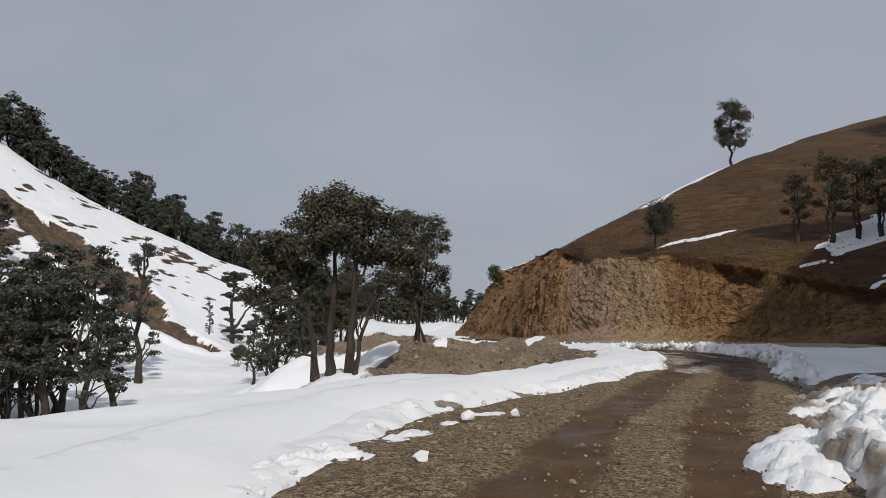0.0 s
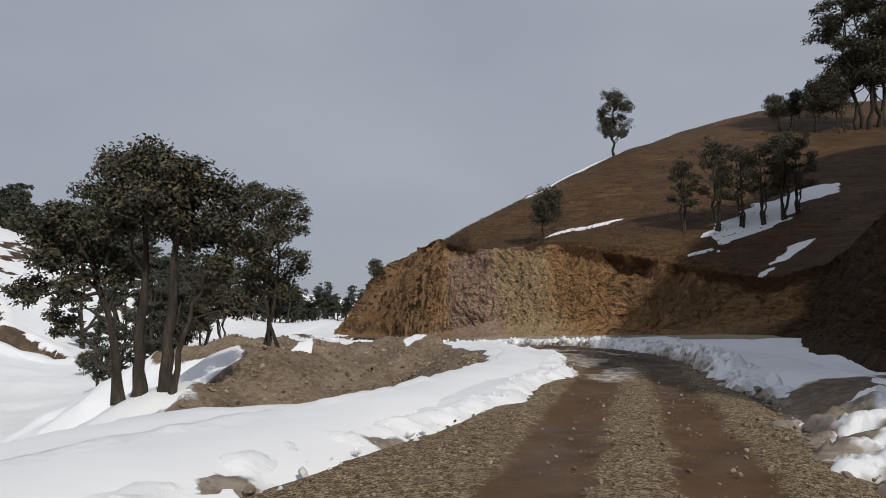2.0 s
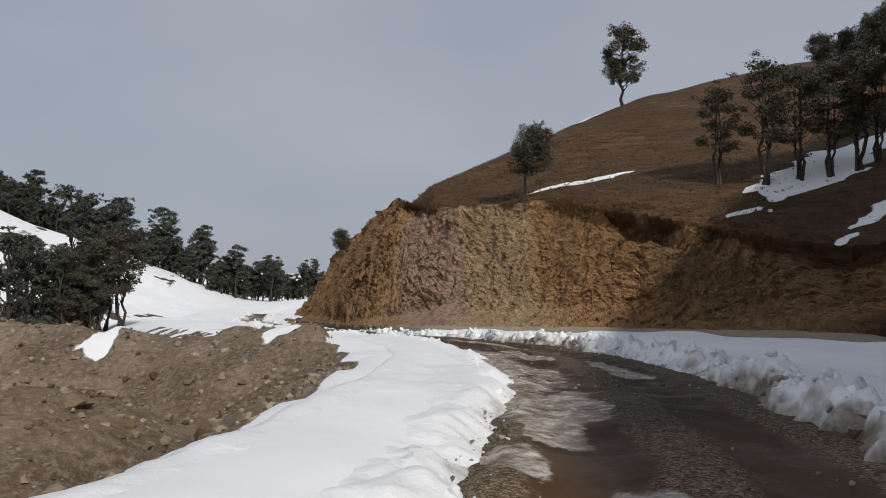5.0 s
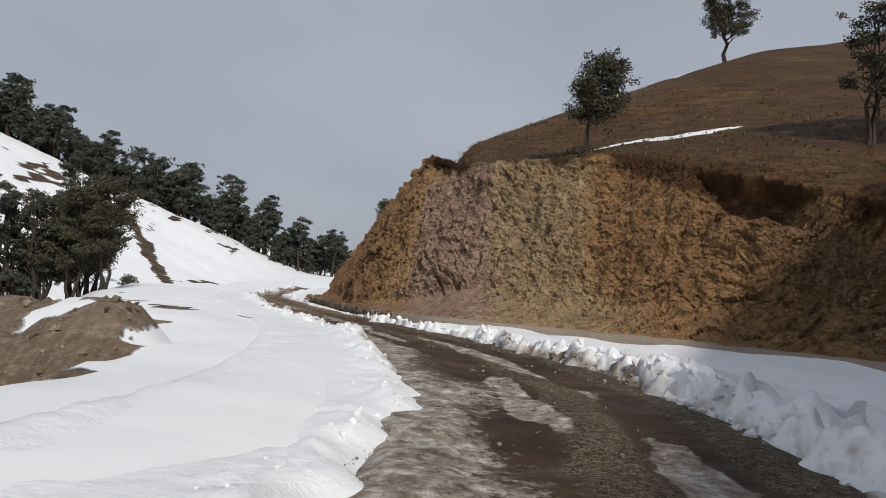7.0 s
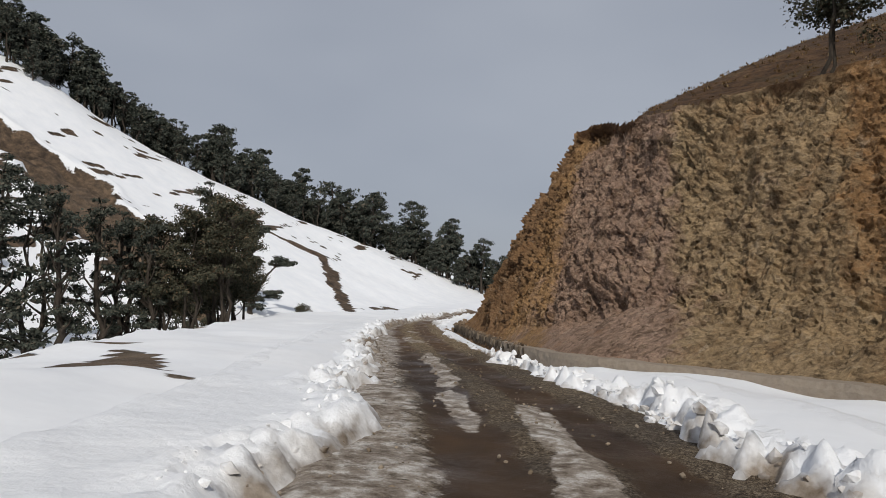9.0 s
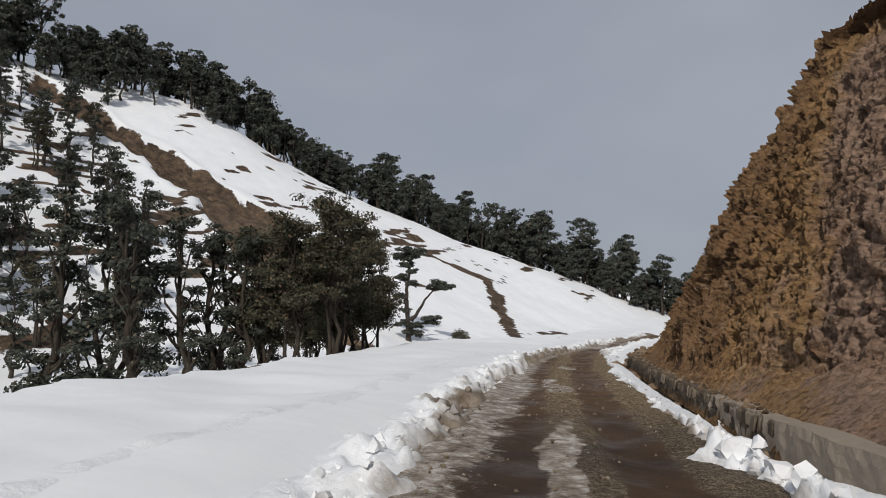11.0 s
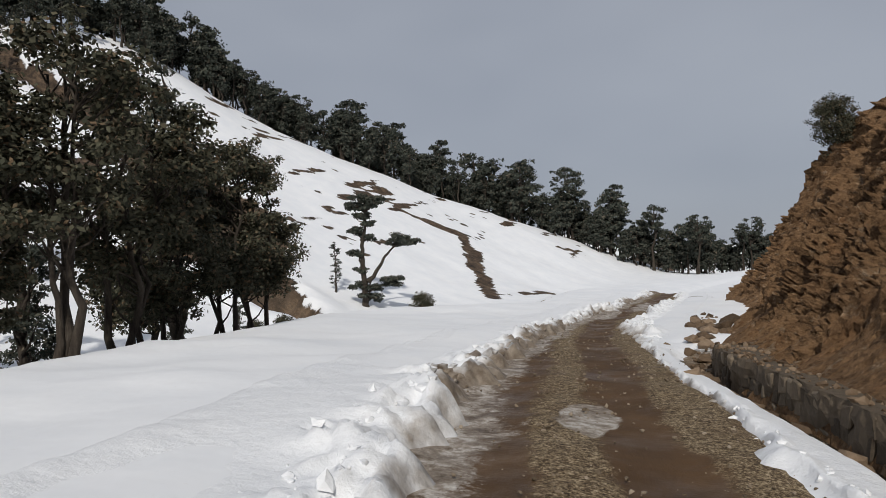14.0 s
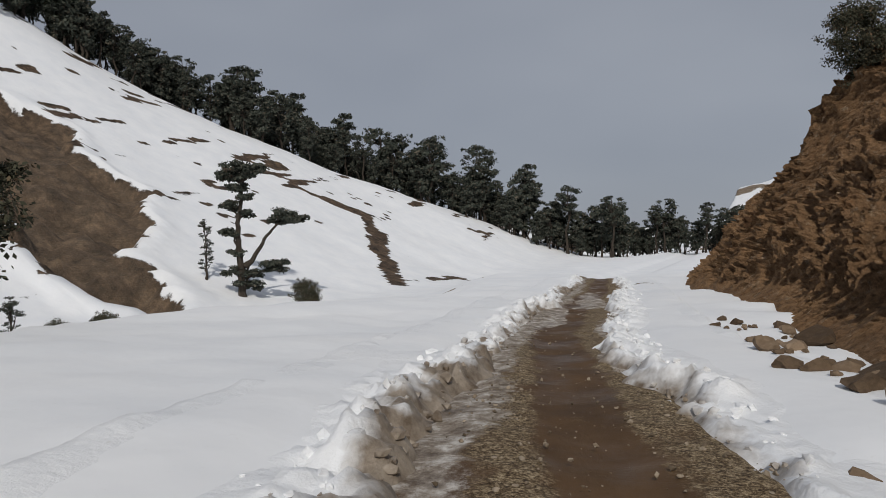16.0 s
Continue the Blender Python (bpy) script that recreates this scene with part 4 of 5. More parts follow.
def leaves(rng, centres, sizes, count, leaf, flat):
    """Small leaf cards spread over clumps; each card is one island."""
    n = len(centres)
    share = np.maximum((count * sizes**2 / (sizes**2).sum()).astype(int), 6)
    c = np.repeat(np.arange(n), share)
    m = len(c)
    d = rng.normal(size=(m, 3))
    d /= np.linalg.norm(d, axis=1)[:, None]
    r = rng.random(m) ** 0.45
    off = d * (r * sizes[c])[:, None]
    off[:, 2] *= flat
    off *= (0.75 + 0.5 * rng.random((m, 1)))
    p = centres[c] + off
    nrm = d * 0.5 + rng.normal(size=(m, 3)) * 0.5 + (0, 0, 0.55)
    nrm /= np.linalg.norm(nrm, axis=1)[:, None]
    a = np.cross(nrm, rng.normal(size=(m, 3)))
    a /= np.linalg.norm(a, axis=1)[:, None]
    b = np.cross(nrm, a)
    la = leaf * (0.6 + 0.8 * rng.random((m, 1)))
    lb = la * (0.4 + 0.35 * rng.random((m, 1)))
    v = np.stack([p - a * la - b * lb * 0.3, p - a * la * 0.1 - b * lb, p + a * la, p + b * lb], 1)
    return v.reshape(-1, 3), np.arange(4 * m).reshape(m, 4)


def make_tree(name, seed, label, height, stems, crown_from, radius, pads, pad, flat, count, leaf, mat, lean=0.0, top=1.0, spread=0.25, twist=0.05, far=False):
    """A tree at the origin. radius: crown half width by height, a list of (share of height, metres)."""
    rng = np.random.default_rng(seed)
    root = new(name)
    tv, tf = [], []
    rh, rr = zip(*radius)
    axes = []
    for k in range(stems):
        ang = 2 * math.pi * (k + rng.random() * 0.6) / stems
        out = spread * height * (0.3 + 0.7 * rng.random()) * (0 if stems == 1 else 1)
        foot = np.array([math.cos(ang), math.sin(ang), 0]) * (0.03 * height if stems > 1 else 0)
        tip = np.array([math.cos(ang) * out + lean * height, math.sin(ang) * out, height * (top - 0.12 - 0.15 * rng.random() * (stems > 1))])
        p = wander(rng, foot + (0, 0, -0.5), tip, 9, 0.018)
        r0 = height * (0.018 if stems == 1 else 0.0145) * (0.8 + 0.4 * rng.random())
        sv, sf = [], []
        tube(sv, sf, p, np.linspace(1, 0.16, 9) ** 0.8 * r0 * np.r_[1.5, 1.12, np.ones(7)], 8)
        mesh_object("trunk", sv, sf, BARK, parent=root)
        axes.append((p, r0))
    cs, sz = [], []
    for n in range(pads):
        h = crown_from + (1 - crown_from) * ((n + rng.random()) / pads)
        R = np.interp(h, rh, rr)
        p, r0 = axes[rng.integers(len(axes))]
        zz = p[:, 2] / height
        start_h = max(0.12, h - 0.10 - 0.12 * rng.random())
        a = np.array([np.interp(start_h, zz, p[:, c]) for c in range(3)])
        ang = rng.random() * 2 * math.pi
        q = (0.35 + 0.65 * math.sqrt(rng.random()))
        mid = np.array([np.interp(min(h, 0.95), zz, p[:, c]) for c in range(3)])
        c = np.array([math.cos(ang) * R * q, math.sin(ang) * R * q, 0]) + (lean * height * h, 0, h * height - 0.3 * pad) + 0.35 * np.array([mid[0], mid[1], 0])
        size = pad * (0.65 + 0.7 * rng.random())
        k = 3 if far else 5
        tube(tv, tf, wander(rng, a, c, k, twist), np.linspace(1, 0.2, k) * r0 * 0.36, k)
        cs.append(c)
        sz.append(size)
        for _ in range(2):
            cs.append(c + rng.normal(0, 0.55, 3) * size * (1, 1, flat))
            sz.append(size * 0.6)
    mesh_object("branchwork", tv, tf, BARK, parent=root)["kind"] = "stuff"
    lv, lf = leaves(rng, np.array(cs), np.array(sz), count, leaf, flat)
    mesh_object("crown", lv, lf, mat, parent=root, shade=False)
    return tagged(root, label, "tree")


def lobed_tree(name, seed, label, stems, lobes, clumps, count, leaf, flat, mat, loose=0.5):
    """A tree of known habit. stems: (radius at the foot, points); lobes of the crown: (x, y, z, radius), each fed by a limb from the nearest stem."""
    rng = np.random.default_rng(seed)
    root = new(name)
    axes = []
    for r0, pts in stems:
        p, _ = dense(pts, 0.5)
        p[1:-1] += rng.normal(0, 0.04, (len(p) - 2, 3))
        sv, sf = [], []
        tube(sv, sf, p, r0 * np.linspace(1, 0.25, len(p)) * np.r_[1.5, 1.2, np.ones(len(p) - 2)], 8)
        mesh_object("trunk", sv, sf, BARK, parent=root)
        axes.append((p, r0))
    tv, tf, cs, sz = [], [], [], []
    for x, y, z, r in lobes:
        c = np.array((x, y, z))
        p, r0 = min(axes, key=lambda a: np.linalg.norm(a[0] - c + (0, 0, 0.8), axis=1).min())
        a = p[np.argmin(np.linalg.norm(p - c + (0, 0, 1.2), axis=1))]
        limb = wander(rng, a, c, 6, 0.05)
        tube(tv, tf, limb, np.linspace(1, 0.25, 6) * r0 * 0.4, 6)
        for _ in range(clumps):
            d = rng.normal(size=3)
            d = d / np.linalg.norm(d) * r * rng.random() ** 0.4 * (1, 1, flat)
            tube(tv, tf, wander(rng, limb[int(rng.integers(3, 6))], c + d, 4, 0.08), np.linspace(1, 0.3, 4) * r0 * 0.11, 4)
            cs.append(c + d)
            sz.append(r * (0.35 + 0.3 * rng.random()) * (1 if loose > 0.4 else 1.25))
    mesh_object("branchwork", tv, tf, BARK, parent=root)["kind"] = "stuff"
    lv, lf = leaves(rng, np.array(cs), np.array(sz), count, leaf, flat)
    mesh_object("crown", lv, lf, mat, parent=root, shade=False)
    return tagged(root, label, "tree")


def plant_all(rows):
    """Rows of kind, x, y, size, turn, group: copies of the trees, standing on the ground."""
    zs = ground_z(np.array([r[1] for r in rows]), np.array([r[2] for r in rows]))
    for (kind, x, y, size, turn, group), z in zip(rows, zs):
        ob = copy_thing(PROTO[kind], Matrix.Translation((x, y, z - 0.15)) @ Matrix.Rotation(turn, 4, "Z") @ Matrix.Scale(size, 4))
        tagged(ob, group=group)


PROTO = {
    "oak": lobed_tree("evergreen_oak", 11, "gnarled dark evergreen oak with several grey stems",
                      [(0.21, [(0.3, 0, -0.5), (0.35, 0, 2.0), (0.5, 0.1, 4.0), (0.7, 0, 6.2)]), (0.19, [(-0.5, 0.2, -0.5), (-0.55, 0.2, 2.4), (-0.3, 0.1, 4.4), (-0.6, 0, 6.0)]),
                       (0.15, [(-1.1, 0.3, -0.5), (-1.3, 0.2, 2.0), (-1.9, 0.1, 3.8), (-2.5, 0, 5.0)]), (0.10, [(0.5, -0.2, -0.4), (0.9, -0.2, 2.2), (1.5, 0, 3.9), (2.0, 0.1, 5.1)])],
                      [(0.1, 0, 6.7, 1.1), (-1.1, 0.2, 6.4, 1.05), (1.2, -0.2, 6.3, 1.05), (-1.9, 0, 5.5, 1.0), (1.9, 0.2, 5.4, 0.95), (0, 1.1, 6.0, 1.1), (0, -1.1, 5.9, 1.1), (0.1, 0, 5.4, 1.1), (-0.9, -0.9, 5.1, 0.8), (1.0, 0.8, 5.0, 0.85),
                       (-2.7, 0.1, 5.0, 0.85), (-3.0, 0.3, 4.1, 0.7), (-2.5, -0.3, 3.1, 0.55), (-2.9, 0.3, 2.2, 0.5), (1.8, 0, 3.9, 0.6), (2.2, 0.2, 2.7, 0.5), (-1.4, 0.4, 3.6, 0.6), (-3.5, 0.4, 4.8, 0.8), (-3.6, 0, 3.2, 0.6), (-2.1, 0.5, 4.2, 0.7), (2.6, 0, 4.6, 0.7)],
                      13, 46000, 0.066, 0.72, LEAF),
    "oak2": make_tree("evergreen_oak", 12, "dense dark evergreen oak on slender leaning stems", 10, 3, 0.34, [(0, 1), (0.34, 1.3), (0.46, 1.7), (0.65, 2.2), (0.85, 2.0), (1, 1.0)], 42, 0.80, 0.6, 15000, 0.092, LEAF, spread=0.10),
    "round": make_tree("evergreen_tree", 13, "small round-crowned evergreen tree on a bent trunk", 6, 2, 0.46, [(0, 0.7), (0.46, 1.1), (0.68, 1.4), (0.88, 1.15), (1, 0.5)], 56, 0.62, 0.75, 15000, 0.07, LEAF, lean=0.10, spread=0.06),
    "tall": make_tree("evergreen_tree", 14, "lone tall evergreen tree with a bare lower trunk", 9, 1, 0.33, [(0, 1), (0.35, 2.0), (0.5, 2.1), (0.7, 2.0), (0.9, 1.7), (1, 0.9)], 44, 0.80, 0.65, 12000, 0.10, LEAF),
    "fir": make_tree("fir_tree", 15, "old fir with ragged flat tiers of needles", 15, 1, 0.30, [(0, 1), (0.3, 2.8), (0.6, 2.6), (0.85, 2.4), (1, 1.2)], 26, 1.0, 0.34, 5200, 0.15, NEEDLE),
    "fir3": make_tree("fir_tree", 17, "dense dark spreading fir", 14, 2, 0.24, [(0, 2), (0.25, 2.4), (0.5, 2.6), (0.8, 2.2), (1, 1.0)], 30, 0.95, 0.42, 5600, 0.15, NEEDLE, spread=0.06),
    "slim": make_tree("fir_tree", 18, "slender dark fir with short drooping branches", 13, 1, 0.22, [(0, 1.0), (0.25, 1.3), (0.6, 1.3), (0.9, 1.0), (1, 0.5)], 27, 0.6, 0.5, 5200, 0.10, NEEDLE),
    "slim2": make_tree("fir_tree", 38, "slender dark fir with short drooping branches", 13, 1, 0.22, [(0, 1.0), (0.25, 1.3), (0.6, 1.3), (0.9, 1.0), (1, 0.5)], 25, 0.65, 0.5, 2000, 0.17, NEEDLE, far=True),
    "fir4": make_tree("fir_tree", 37, "dense dark spreading fir", 14, 1, 0.24, [(0, 2), (0.25, 2.2), (0.5, 2.4), (0.8, 2.1), (1, 1.0)], 26, 1.0, 0.42, 2200, 0.24, NEEDLE, far=True),
    "oak3": make_tree("evergreen_oak", 32, "dense dark evergreen oak on slender leaning stems", 10, 3, 0.45, [(0, 1), (0.42, 1.7), (0.65, 2.3), (0.85, 2.1), (1, 1.0)], 28, 0.78, 0.6, 3000, 0.16, LEAF, spread=0.10, far=True),
    "far1": make_tree("fir_tree", 25, "old fir with a broad domed crown of dark needles", 15, 1, 0.34, [(0, 1.6), (0.35, 2.0), (0.55, 2.8), (0.78, 3.2), (0.92, 2.4), (1, 0.8)], 30, 1.25, 0.5, 1700, 0.36, NEEDLE, top=1.06, far=True),
    "far2": make_tree("fir_tree", 26, "broad dark fir with a rounded top", 13, 1, 0.18, [(0, 2.2), (0.2, 2.4), (0.5, 3.0), (0.75, 2.9), (0.9, 2.2), (1, 0.7)], 32, 1.3, 0.6, 1800, 0.38, NEEDLE, top=1.04, far=True),
    "far3": make_tree("fir_tree", 27, "flat-topped fir standing over its neighbours", 17, 1, 0.58, [(0, 1.2), (0.58, 1.6), (0.75, 2.6), (0.88, 3.4), (0.95, 2.8), (1, 1.4)], 24, 1.15, 0.42, 1400, 0.34, NEEDLE, top=1.05, far=True),
    "umbrella": make_tree("fir_tree", 41, "tall umbrella-crowned fir on a bare stem", 16, 1, 0.66, [(0, 0.6), (0.66, 1.0), (0.8, 2.2), (0.9, 2.6), (0.97, 2.0), (1, 0.8)], 22, 0.95, 0.45, 1500, 0.28, NEEDLE, top=1.04, far=True),
    "dome": make_tree("fir_tree", 42, "great dark fir with tiered domed crown", 20, 1, 0.30, [(0, 2), (0.3, 3.0), (0.45, 4.6), (0.6, 4.2), (0.78, 4.0), (0.92, 2.6), (1, 0.9)], 46, 1.5, 0.42, 3600, 0.34, NEEDLE, top=1.03, far=True),
    "oak4": make_tree("evergreen_oak", 43, "dark evergreen oak with a high crown on bare stems", 10, 3, 0.40, [(0, 1), (0.4, 1.4), (0.6, 2.1), (0.82, 2.0), (1, 0.9)], 34, 0.72, 0.62, 7000, 0.10, LEAF, spread=0.10),
    "forked": lobed_tree("fir_tree", 19, "old forked fir with flat needle pads on bare limbs",
                         [(0.5, [(0, 0, -0.8), (-0.2, 0, 4), (-0.5, 0.2, 8), (0.1, 0, 12), (0, 0, 14.6)]), (0.32, [(0.1, 0, 3.2), (1.4, 0.2, 4.6), (2.6, 0.4, 6.8), (3.8, 0.4, 8.3), (5.2, 0.5, 8.9)]), (0.14, [(0.1, 0, 2.0), (1.4, -0.4, 2.6), (3.0, -0.5, 3.2)])],
                         [(0, 0.3, 14.7, 2.0), (0.9, -0.4, 14.2, 1.4), (-1.1, 0.2, 13.9, 1.4), (-0.3, 0, 12.4, 1.2), (-1.0, 0.5, 10.4, 1.4), (0.7, -0.4, 9.6, 1.0), (-1.3, 0, 7.4, 1.1), (5.2, 0.5, 9.2, 1.8), (3.9, 0.8, 8.8, 1.2), (6.6, 0.2, 8.8, 1.1),
                          (3.3, -0.5, 3.5, 1.5), (4.4, -0.3, 3.9, 0.9), (1.2, 0.5, 2.6, 1.3), (-1.1, 0.3, 3.0, 1.2), (0.5, 0, 1.4, 1.4), (-0.6, 0.2, 5.2, 1.0), (0.3, 0.1, 11.4, 1.0)],
                         10, 17000, 0.17, 0.45, NEEDLE),
}
TREES = [
    ("slim", -17.6, 72.7, 0.68, 1.7),
    ("oak2", -15.5, 74.0, 0.79, 0.2),
    ("oak4", -14.3, 75.4, 0.80, 1.8),
    ("oak2", -16.8, 78.6, 0.90, 0.7),
    ("oak2", -22.4, 87.1, 0.98, 3.3),
    ("oak2", -22.9, 89.4, 0.94, 3.7),
    ("fir", -36.3, 47.8, 0.92, 5.5),
    ("fir3", -37.3, 52.0, 0.98, 3.4),
    ("slim", -34.9, 51.3, 1.14, 5.6),
    ("fir", -35.8, 55.6, 1.06, 1.6),
    ("fir3", -31.2, 51.4, 1.06, 1.9),
    ("slim", -31.8, 55.7, 1.06, 4.2),
    ("oak", -4.2, 25.6, 1.0, 0.0),
    ("forked", -55.6, 140.3, 1.0, 0.61),
    ("slim", -60.8, 140.1, 0.56, 6.0),
    ("oak4", 26.2, 57.0, 0.58, 2.5),
    ("oak4", 28.3, 55.6, 0.71, 2.2),
    ("oak4", 30.2, 55.5, 0.64, 0.0),
    ("oak4", 31.7, 55.0, 0.64, 3.0),
    ("oak4", 33.4, 55.0, 0.71, 5.2),
    ("oak4", 34.7, 55.2, 0.61, 3.0),
    ("round", 15.4, 60.6, 0.80, 0.0),
    ("oak2", 58.4, 78.8, 1.80, 2.4),
    ("oak2", 60.9, 79.4, 1.85, 0.2),
    ("round", 51.2, 84.1, 0.75, 3.4),
    ("round", 53.4, 85.0, 0.77, 5.2),
    ("round", 53.4, 80.1, 1.00, 4.2),
    ("round", 55.5, 78.6, 1.32, 2.0),
    ("round", -39.0, 129.8, 0.76, 4.4),
    ("slim", -36.9, 101.0, 0.42, 1.1),
    ("round", -41.9, 111.0, 0.55, 4.9),
    ("oak2", -1.9, 31.6, 0.66, 4.9),
    ("round", -40.5, 106.3, 0.55, 3.0),
    ("slim", -18.8, 72.5, 0.75, 5.7),
    ("oak2", -17.7, 74.3, 0.85, 5.8),
    ("slim", -45.9, 85.7, 1.51, 3.1),
    ("slim", -50.0, 86.3, 1.17, 1.9),
    ("slim", -49.5, 82.7, 0.60, 3.4),
    ("slim", -20.9, 65.6, 0.97, 4.4),
    ("fir3", -21.2, 68.2, 0.90, 6.0),
    ("slim", -18.4, 67.0, 0.88, 0.4),
    ("slim", -18.5, 69.7, 0.85, 1.2),
    ("slim", -19.1, 71.9, 0.8, 2.0),
    ("slim", -29.0, 82.2, 0.72, 3.4),
    ("slim", -30.4, 91.1, 0.6, 2.8),
    ("tall", 30.6, 85.5, 0.90, 0.3),
    ("round", 1.2, 110.3, 0.72, 3.4),
]
planted = [(*row, "") for row in TREES]
rng = np.random.default_rng(5)
# more of the copse below the shelf, the wood across the valley, and the firs on the spur's flank
for k in range(4):
    planted.append((("oak2", "slim")[k % 2], rng.uniform(-24, -19), rng.uniform(76, 84), rng.uniform(0.75, 1.0), rng.uniform(0, 6.28), "copse on the valley side"))
for k in range(12):
    planted.append((("oak3", "slim2", "fir4", "oak3")[k % 4], rng.uniform(-52, -34), rng.uniform(46, 62), rng.uniform(0.8, 1.15), rng.uniform(0, 6.28), "wood across the valley"))
for k in range(40):
    az, far = radians(rng.uniform(61.5, 74)), rng.uniform(66, 150)
    planted.append((("slim2", "fir4", "slim2", "fir4", "oak3")[k % 5], 5.3 - far * math.sin(az), 58.3 + far * math.cos(az), rng.uniform(0.65, 1.1), rng.uniform(0, 6.28), "firs on the spur"))
# wood along the skyline of the far hill
BELT, _ = dense([(-176, 84), (-165, 108), (-156, 130), (-142, 165), (-128, 195), (-112, 224), (-95, 248), (-75, 263), (-50, 268), (-30, 272), (-12, 272), (8, 262)], 1.0)
wood = []
# firs that stand out on the skyline
for kind, x, y, top, tall in [("dome", -72.1, 262.2, 26.2, 20), ("dome", -87.5, 263.8, 29.5, 20), ("umbrella", -47.4, 265.5, 13.4, 16), ("far3", -108.6, 246.1, 36.0, 17), ("umbrella", -131.3, 232.2, 48.5, 16), ("far3", -120, 238, 41.5, 17),
                              ("far1", -99, 252, 32, 15), ("umbrella", -36, 268, 8.5, 16), ("umbrella", -24, 268, 7.0, 16), ("far1", -60, 266, 18, 15)]:
    planted.append((kind, x, y, (top - float(ground_z(np.array([x]), np.array([y]))[0])) / tall, rng.uniform(0, 6.28), "wood along the skyline"))
for k in range(430):
    p = BELT[int((k + rng.random()) / 430 * (len(BELT) - 1))] + rng.normal(0, 4.5, 2)
    clump = 0.5 + 0.5 * float(vnoise(p[0] / 9, p[1] / 9, seed=57))
    kind = ("far1", "far2", "far2", "far3", "far1", "far2")[int(rng.integers(6))]
    tall = (1.15 if rng.random() < 0.18 else 0.85) * (0.8 + 0.4 * clump) * float(np.interp(p[0], [-150, -120, -60, -30], [0.92, 0.98, 0.92, 0.75]))
    row = (kind, p[0] - 1, p[1] + 2, tall * rng.uniform(0.65, 1.15), rng.uniform(0, 6.28), "wood along the skyline")
    (wood if k % 2 else planted).append(row)


def join_wood(rows):
    """The rest of the skyline wood, joined: crowns and stems."""
    zs = ground_z(np.array([r[1] for r in rows]), np.array([r[2] for r in rows]))
    V, F, M, n = [], [], [], 0
    for (kind, x, y, size, turn, _), z in zip(rows, zs):
        m = np.array(Matrix.Translation((x, y, z - 0.15)) @ Matrix.Rotation(turn, 4, "Z") @ Matrix.Scale(size, 4))
        for c in PROTO[kind].children:
            me = c.data
            co = np.empty(3 * len(me.vertices), np.float32)
            me.vertices.foreach_get("co", co)
            ix = np.empty(len(me.loops), np.int32)
            me.loops.foreach_get("vertex_index", ix)
            V.append(co.reshape(-1, 3) @ m[:3, :3].T + m[:3, 3])
            F.append(ix.reshape(-1, 4) + n)
            M.append(np.full(len(ix) // 4, 0 if "crown" in c.name else 1, np.int32))
            n += len(me.vertices)
    ob = mesh_object("skyline_wood", np.concatenate(V), np.concatenate(F), NEEDLE, shade=False)
    ob.data.materials.append(BARK)
    ob.data.polygons.foreach_set("material_index", np.concatenate(M))
    tagged(ob, "dense dark fir wood behind the skyline of the hill", "woods", kind="stuff")


join_wood(wood)
plant_all(planted)
for p in PROTO.values():
    for c in list(p.children):
        bpy.data.objects.remove(c)
    bpy.data.objects.remove(p)


# ---- ditch wall at the foot of the face ----
def box_mesh(name, sx, sy, sz, rng, wear):
    """A worn block with chamfered edges, base at z = 0."""
    bm = bmesh.new()
    bmesh.ops.create_cube(bm, size=1.0)
    for v in bm.verts:
        v.co = Vector((v.co.x * sx, v.co.y * sy, (v.co.z + 0.5) * sz)) + Vector(rng.normal(0, wear, 3))
    bmesh.ops.bevel(bm, geom=bm.edges[:], offset=min(sx, sz) * 0.1, segments=1, affect="EDGES")
    me = bpy.data.meshes.new(name)
    bm.to_mesh(me)
    bm.free()
    me.materials.append(STONE)
    return me


